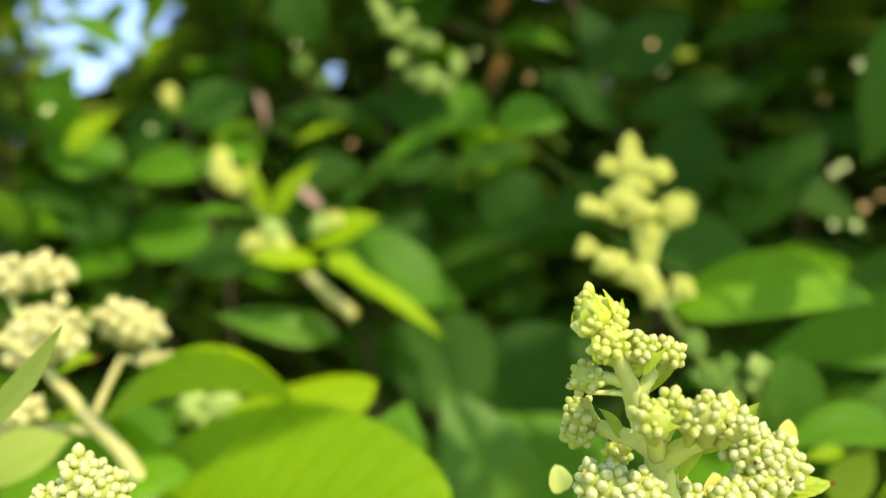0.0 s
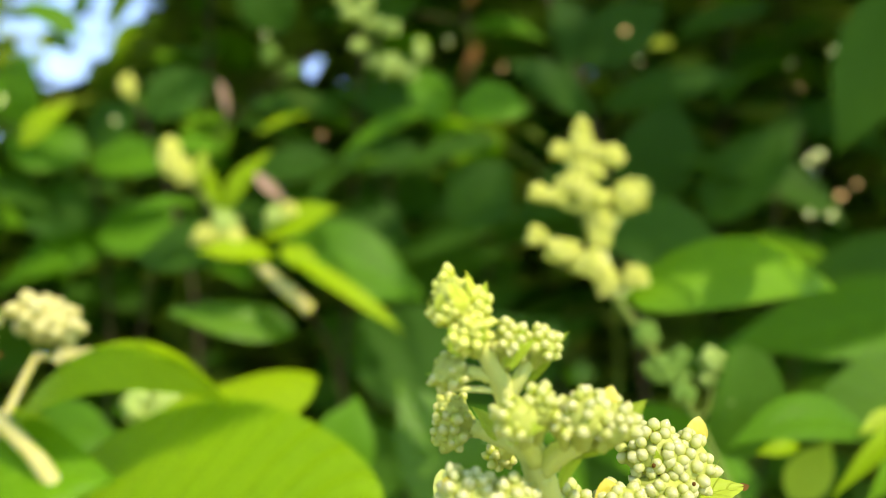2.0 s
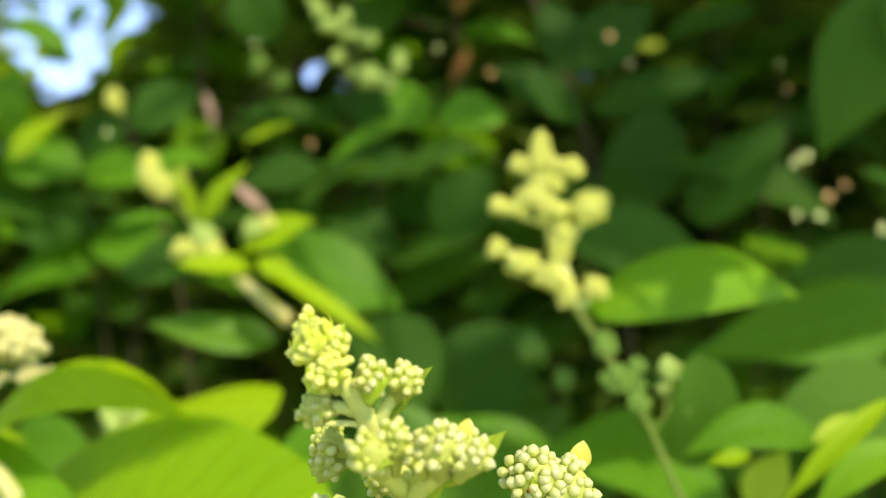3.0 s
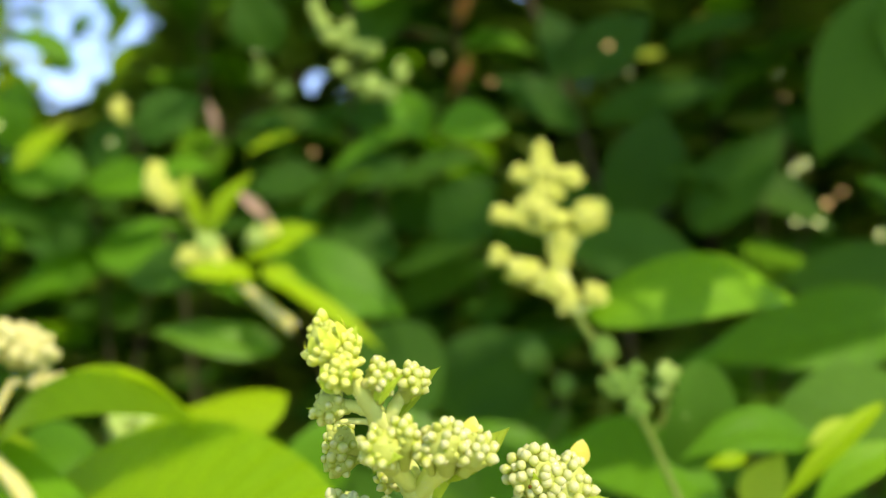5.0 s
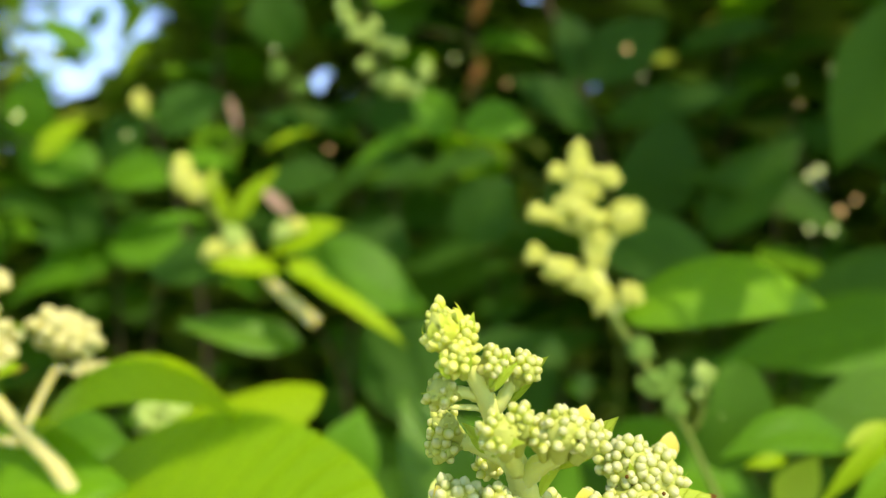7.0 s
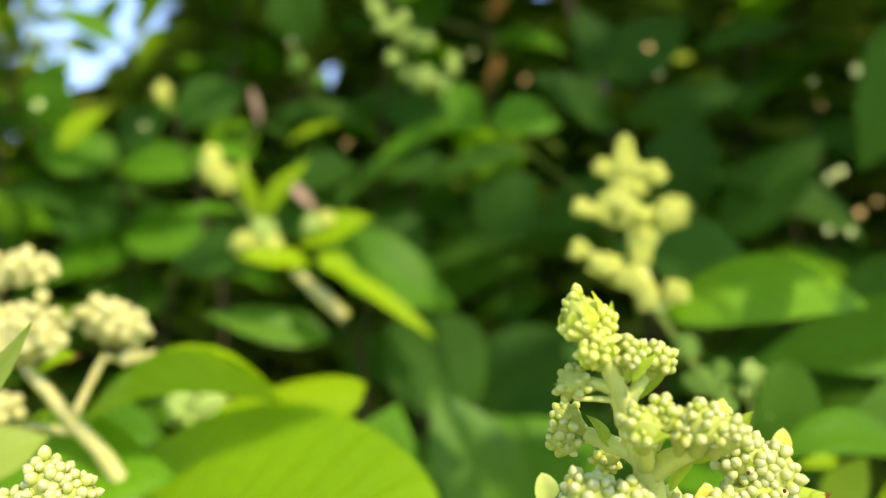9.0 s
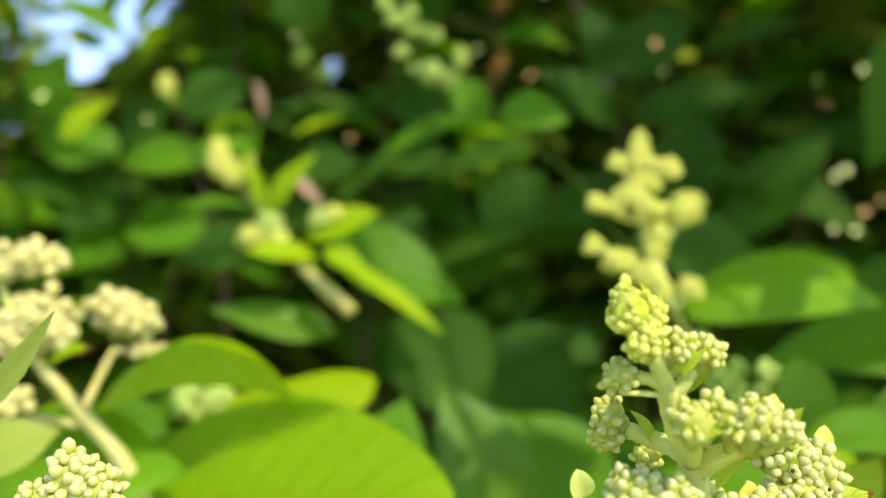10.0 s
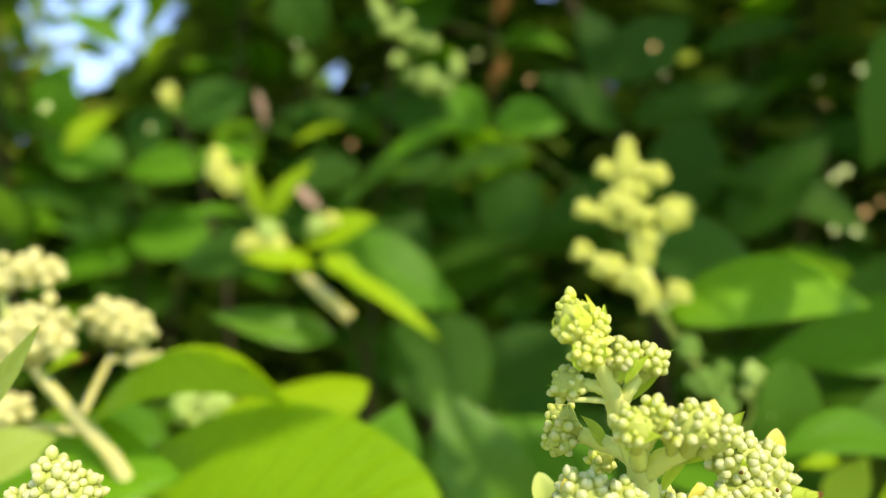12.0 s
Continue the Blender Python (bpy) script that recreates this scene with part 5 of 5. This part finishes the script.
def cane(x, y, height, lean, seed):
    """A cane of the shrub: a woody stem with opposite pairs of leaves, each pair at right angles to the last."""
    rng = random.Random(seed)
    ob = thing("shrub_cane", (x, y, 0), "upright shrub cane with paired green leaves, most toned dark for shade", "shrub", "canes of the shrub")
    points = [Vector((x, y, 0)), Vector((x + lean[0] * 0.3, y + lean[1] * 0.3, height * 0.4)), Vector((x + lean[0] * 0.7, y + lean[1] * 0.7, height * 0.75)), Vector((x + lean[0], y + lean[1], height))]
    line = smooth_line(points, 30)
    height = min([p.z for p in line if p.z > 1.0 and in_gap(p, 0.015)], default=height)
    line = [p for p in line if p.z <= height]
    stem(ob, line[::6] + [line[-1]] if len(line) % 6 != 1 else line[::6], 0.0035, 0.0012, TWIG, "cane", sides=7)
    z, turn = 0.45, rng.uniform(0, 3)
    while z < height:
        q = min(line, key=lambda p: abs(p.z - z))
        for k in (0, math.pi):
            a = turn + k + rng.uniform(-0.35, 0.35)
            size = rng.uniform(1.0, 1.7)
            out = Vector((math.cos(a), math.sin(a), rng.uniform(-0.35, 0.45)))
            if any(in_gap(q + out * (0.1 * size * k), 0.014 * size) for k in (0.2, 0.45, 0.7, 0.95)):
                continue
            bit = part("leaf", rng.choice(PATTERNS), None, ob)
            y_axis = out.normalized()
            z_axis = (Vector((rng.uniform(-0.35, 0.35), -0.45 + rng.uniform(-0.35, 0.35), 0.85)))
            z_axis = (z_axis - z_axis.dot(y_axis) * y_axis).normalized()
            x_axis = y_axis.cross(z_axis)
            bit.matrix_local = Matrix.Translation(q - ob.location) @ Matrix((x_axis, y_axis, z_axis)).transposed().to_4x4() @ Matrix.Scale(size, 4)
        turn += math.pi / 2 + rng.uniform(-0.2, 0.2)
        z += rng.uniform(0.055, 0.08)
    return ob


rng = random.Random(5)
for i in range(50):
    x = -0.95 + 2.0 * ((i * 0.618) % 1.0) + rng.uniform(-0.04, 0.04)
    y = 0.8 + 0.9 * (i / 50) + rng.uniform(-0.05, 0.05)
    x *= 0.55 + 0.5 * y
    cane(x, y, rng.uniform(1.5, 2.0) + 0.2 * y, (rng.uniform(-0.12, 0.12), rng.uniform(-0.15, 0.05)), i)


def foliage(name, count, spread, size, seed, label="", category="", keep=lambda p: True, parent=None, gaps=True):
    """A mass of separate small leaves, as one object."""
    rng = random.Random(seed)
    bm = bmesh.new()
    made = 0
    while made < count:
        p = Vector([rng.uniform(a, b) for a, b in spread])
        a = rng.uniform(0, 2 * math.pi)
        length = size * rng.uniform(0.7, 1.3)
        way = Vector((math.cos(a), math.sin(a), rng.uniform(-0.5, 0.3)))
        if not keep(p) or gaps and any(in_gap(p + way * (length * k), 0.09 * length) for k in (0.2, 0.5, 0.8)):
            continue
        made += 1
        q = p - (parent.location if parent else Vector((0, 0, 0)))
        blade(bm, q, q + length * way, length * rng.uniform(0.45, 0.6), (rng.uniform(-0.5, 0.5), rng.uniform(-0.7, 0.2), 0.8), long=5, wide=2, seed=made)
    ob = part(name, bm, LEAF_MASS, parent)
    return tagged(ob, label, category, kind="stuff")


def mound(p):
    """The uneven outline of the far shrubs."""
    bulge = noise.noise(Vector((0.9 * p.x, 0.9 * p.y, 3.1)))
    return p.z < 2.35 + 0.55 * bulge - 0.25 * (abs(p.x) - 1.5) * (abs(p.x) > 1.5) and p.y < 2.95 + 0.5 * bulge and p.y > 1.6 + 0.12 * math.sin(4 * p.x + 3 * p.z)


def clear_of_sun(p):
    """Keeps the added boughs out of the sun's way to spikes and leaves meant lit."""
    for q, r in (((0.035, 0.11, 1.185), 0.12), ((0.085, 0.31, 1.22), 0.055), ((0.12, 0.28, 1.14), 0.03), ((-0.1, 0.25, 1.18), 0.12), ((-0.07, 0.26, 1.13), 0.09), ((-0.13, 0.44, 1.24), 0.09), ((-0.01, 0.52, 1.33), 0.09), ((-0.28, 0.61, 1.3), 0.06), ((0.19, 0.265, 1.12), 0.03), ((0.128, 0.33, 1.182), 0.016), ((0.178, 0.342, 1.166), 0.016), ((-0.06, 0.43, 1.19), 0.05), ((-0.1158, 0.4400, 1.2131), 0.05), ((-0.0687, 0.4450, 1.1766), 0.035), ((-0.0773, 0.2600, 1.1568), 0.06), ((-0.0548, 0.3000, 1.1448), 0.05), ((-0.0455, 0.2450, 1.1329), 0.08), ((-0.0272, 0.4250, 1.1689), 0.035), ((0.1667, 0.2600, 1.1268), 0.035), ((0.1164, 0.3180, 1.1829), 0.04), ((0.1646, 0.3300, 1.1756), 0.04), ):
        off = p - Vector(q)
        if (off - off.dot(SUN_WAY) * SUN_WAY).length < (r + 0.05 if r > 0.03 else r):
            return False
    return all(((p - q) - (p - q).dot(SUN_WAY) * SUN_WAY).length > 0.06 for q in FLECKS)


foliage("shrub_foliage", 12500, ((-3.0, 3.0), (1.45, 3.4), (0.1, 2.9)), 0.26, 3, "dense dark green shrub leaves in shade", "foliage", keep=mound)
foliage("sprig_foliage", 5200, ((-1.2, 1.3), (1.0, 1.6), (0.7, 1.95)), 0.085, 12, "small leaves on thin twigs deep in the shrub", "foliage")
# The sprays are added across the sky opening to darken its blurred tone.
foliage("spray_foliage", 620, ((-1.35, -0.5), (1.7, 2.3), (1.55, 2.15)), 0.034, 21, "fine leaf sprays added to dim the open sky", "foliage", keep=lambda p: noise.noise(5 * p) > -0.2, gaps=False)
bm = bmesh.new()
rng = random.Random(8)
for i in range(46):
    x, y = rng.uniform(-2.6, 2.6), rng.uniform(1.75, 2.8)
    tube(bm, [(x, y, 0), (x + rng.uniform(-0.1, 0.1), y, 0.9), (x + rng.uniform(-0.25, 0.25), y + rng.uniform(-0.15, 0.15), rng.uniform(1.3, 2.0))], 0.012, 0.004, sides=6, steps=3, seed=i)
tagged(part("shrub_stems", bm, TWIG), "woody brown stems inside the far shrubs", "foliage", kind="stuff")

# ---- an unseen tree, added overhead to cast the dappled shade ----
tree = thing("tree", (1.9, 2.4, 0.0), "small unseen tree, its leafy boughs added to shade the shrubs", "tree")
stem(tree, [(1.9, 2.4, 0.0), (1.85, 2.35, 0.9), (1.75, 2.2, 1.7), (1.6, 2.0, 2.3)], 0.09, 0.06, TWIG, "trunk", sides=14)
BOUGHS = []
for ends in (((0.9, 1.9, 2.45), (-0.2, 2.2, 2.6), (-1.5, 2.5, 2.6)), ((1.0, 1.5, 2.4), (0.0, 1.3, 2.5), (-1.4, 1.4, 2.55)), ((1.1, 1.2, 2.4), (0.3, 0.7, 2.5), (-0.9, 0.6, 2.5)), ((1.3, 1.0, 2.4), (0.9, 0.3, 2.45), (-0.1, -0.1, 2.5)), ((1.6, 1.1, 2.45), (1.5, 0.0, 2.5), (1.1, -1.1, 2.45)), ((2.0, 1.2, 2.45), (2.2, 0.3, 2.5), (2.1, -0.8, 2.45)), ((1.45, 0.4, 2.5), (1.2, -0.5, 2.5), (0.85, -1.4, 2.45)), ((1.9, 2.0, 2.5), (2.4, 1.9, 2.6), (2.9, 1.6, 2.6))):
    stem(tree, [(1.6, 2.0, 2.28), *ends], 0.03, 0.006, TWIG, "bough", sides=8)
    BOUGHS += smooth_line([(1.6, 2.0, 2.28), *ends], 8)


def on_bough(p, reach):
    return min((p - q).length_squared for q in BOUGHS) < reach * reach and clear_of_sun(p)


foliage("crown", 2100, ((-1.8, 2.9), (-0.2, 3.0), (2.2, 2.8)), 0.13, 4, parent=tree, keep=lambda p: p.y > -0.05 + 0.12 * math.sin(5 * p.x) and (p.x > 0.5 or noise.noise(2.5 * p) > 0.12) and on_bough(p, 0.42))
foliage("bough_tips", 900, ((-0.7, 2.3), (-1.7, 0.0), (2.1, 2.75)), 0.12, 9, parent=tree, keep=lambda p: on_bough(p, 0.5))
# unseen leaves on added twigs, set in the sun's way to dapple chosen leaves
side = SUN_WAY.cross(Vector((0, 0, 1))).normalized()
DAPPLES = [(Vector(a), Vector(b), w, up) for a, b, w, up in (((0.1085, 0.3088, 1.2023), (0.166, 0.3287, 1.1824), 0.027, 0.3), ((0.1312, 0.2911, 1.1785), (0.1425, 0.3219, 1.1914), 0.018, 0.3), ((0.1673, 0.3092, 1.1695), (0.1819, 0.3379, 1.1792), 0.014, 0.3), ((-0.088, 0.266, 1.134), (-0.03, 0.257, 1.149), 0.014, 0.5), ((-0.118, 0.246, 1.147), (-0.050, 0.248, 1.157), 0.015, 0.25), ((0.032, 0.41, 1.07), (0.058, 0.41, 1.12), 0.04, 0.5), ((0.03, 0.42, 1.06), (0.1, 0.44, 1.09), 0.05, 0.5), ((0.165, 0.4, 1.145), (0.3, 0.42, 1.178), 0.05, 0.5), ((0.16, 0.39, 1.125), (0.3, 0.41, 1.15), 0.03, 0.5), ((0.005, 0.52, 1.285), (0.09, 0.505, 1.295), 0.035, 0.5))]
for target, size in (((0.2745, 0.7800, 1.2905), 0.14), ((0.3510, 0.5900, 1.3336), 0.14), ((0.2144, 0.8000, 1.3247), 0.14)):
    for turn in (0.3, 2.6):
        way = (side * math.cos(turn) + SUN_WAY.cross(side) * math.sin(turn)) * size
        DAPPLES.append((Vector(target) - 0.45 * way, Vector(target) + 0.55 * way, 0.62 * size, 0.95))
for a, b, w, up in DAPPLES:
    lift = SUN_WAY * (up / SUN_WAY.z)
    q = a + lift
    near = min(BOUGHS, key=lambda p: (p - q).length)
    stem(tree, [near, near.lerp(q, 0.5) + Vector((0, 0, 0.03)), q], 0.004, 0.0012, TWIG, "twig", sides=6)
    leaf(tree, q, b + lift, w, SUN_WAY, LEAF_DARK, long=10, wide=4)
    for k in range(1, 6):
        p = near.lerp(q, 0.1 * k) + Vector((0, 0, 0.03 * math.sin(0.1 * k * math.pi)))
        way = Vector((math.cos(2.4 * k), math.sin(2.4 * k), -0.3)) * 0.05
        if clear_of_sun(p) and clear_of_sun(p + way):
            leaf(tree, p, p + way, 0.026, (0, -0.3, 1), LEAF_DARK, long=8, wide=4)
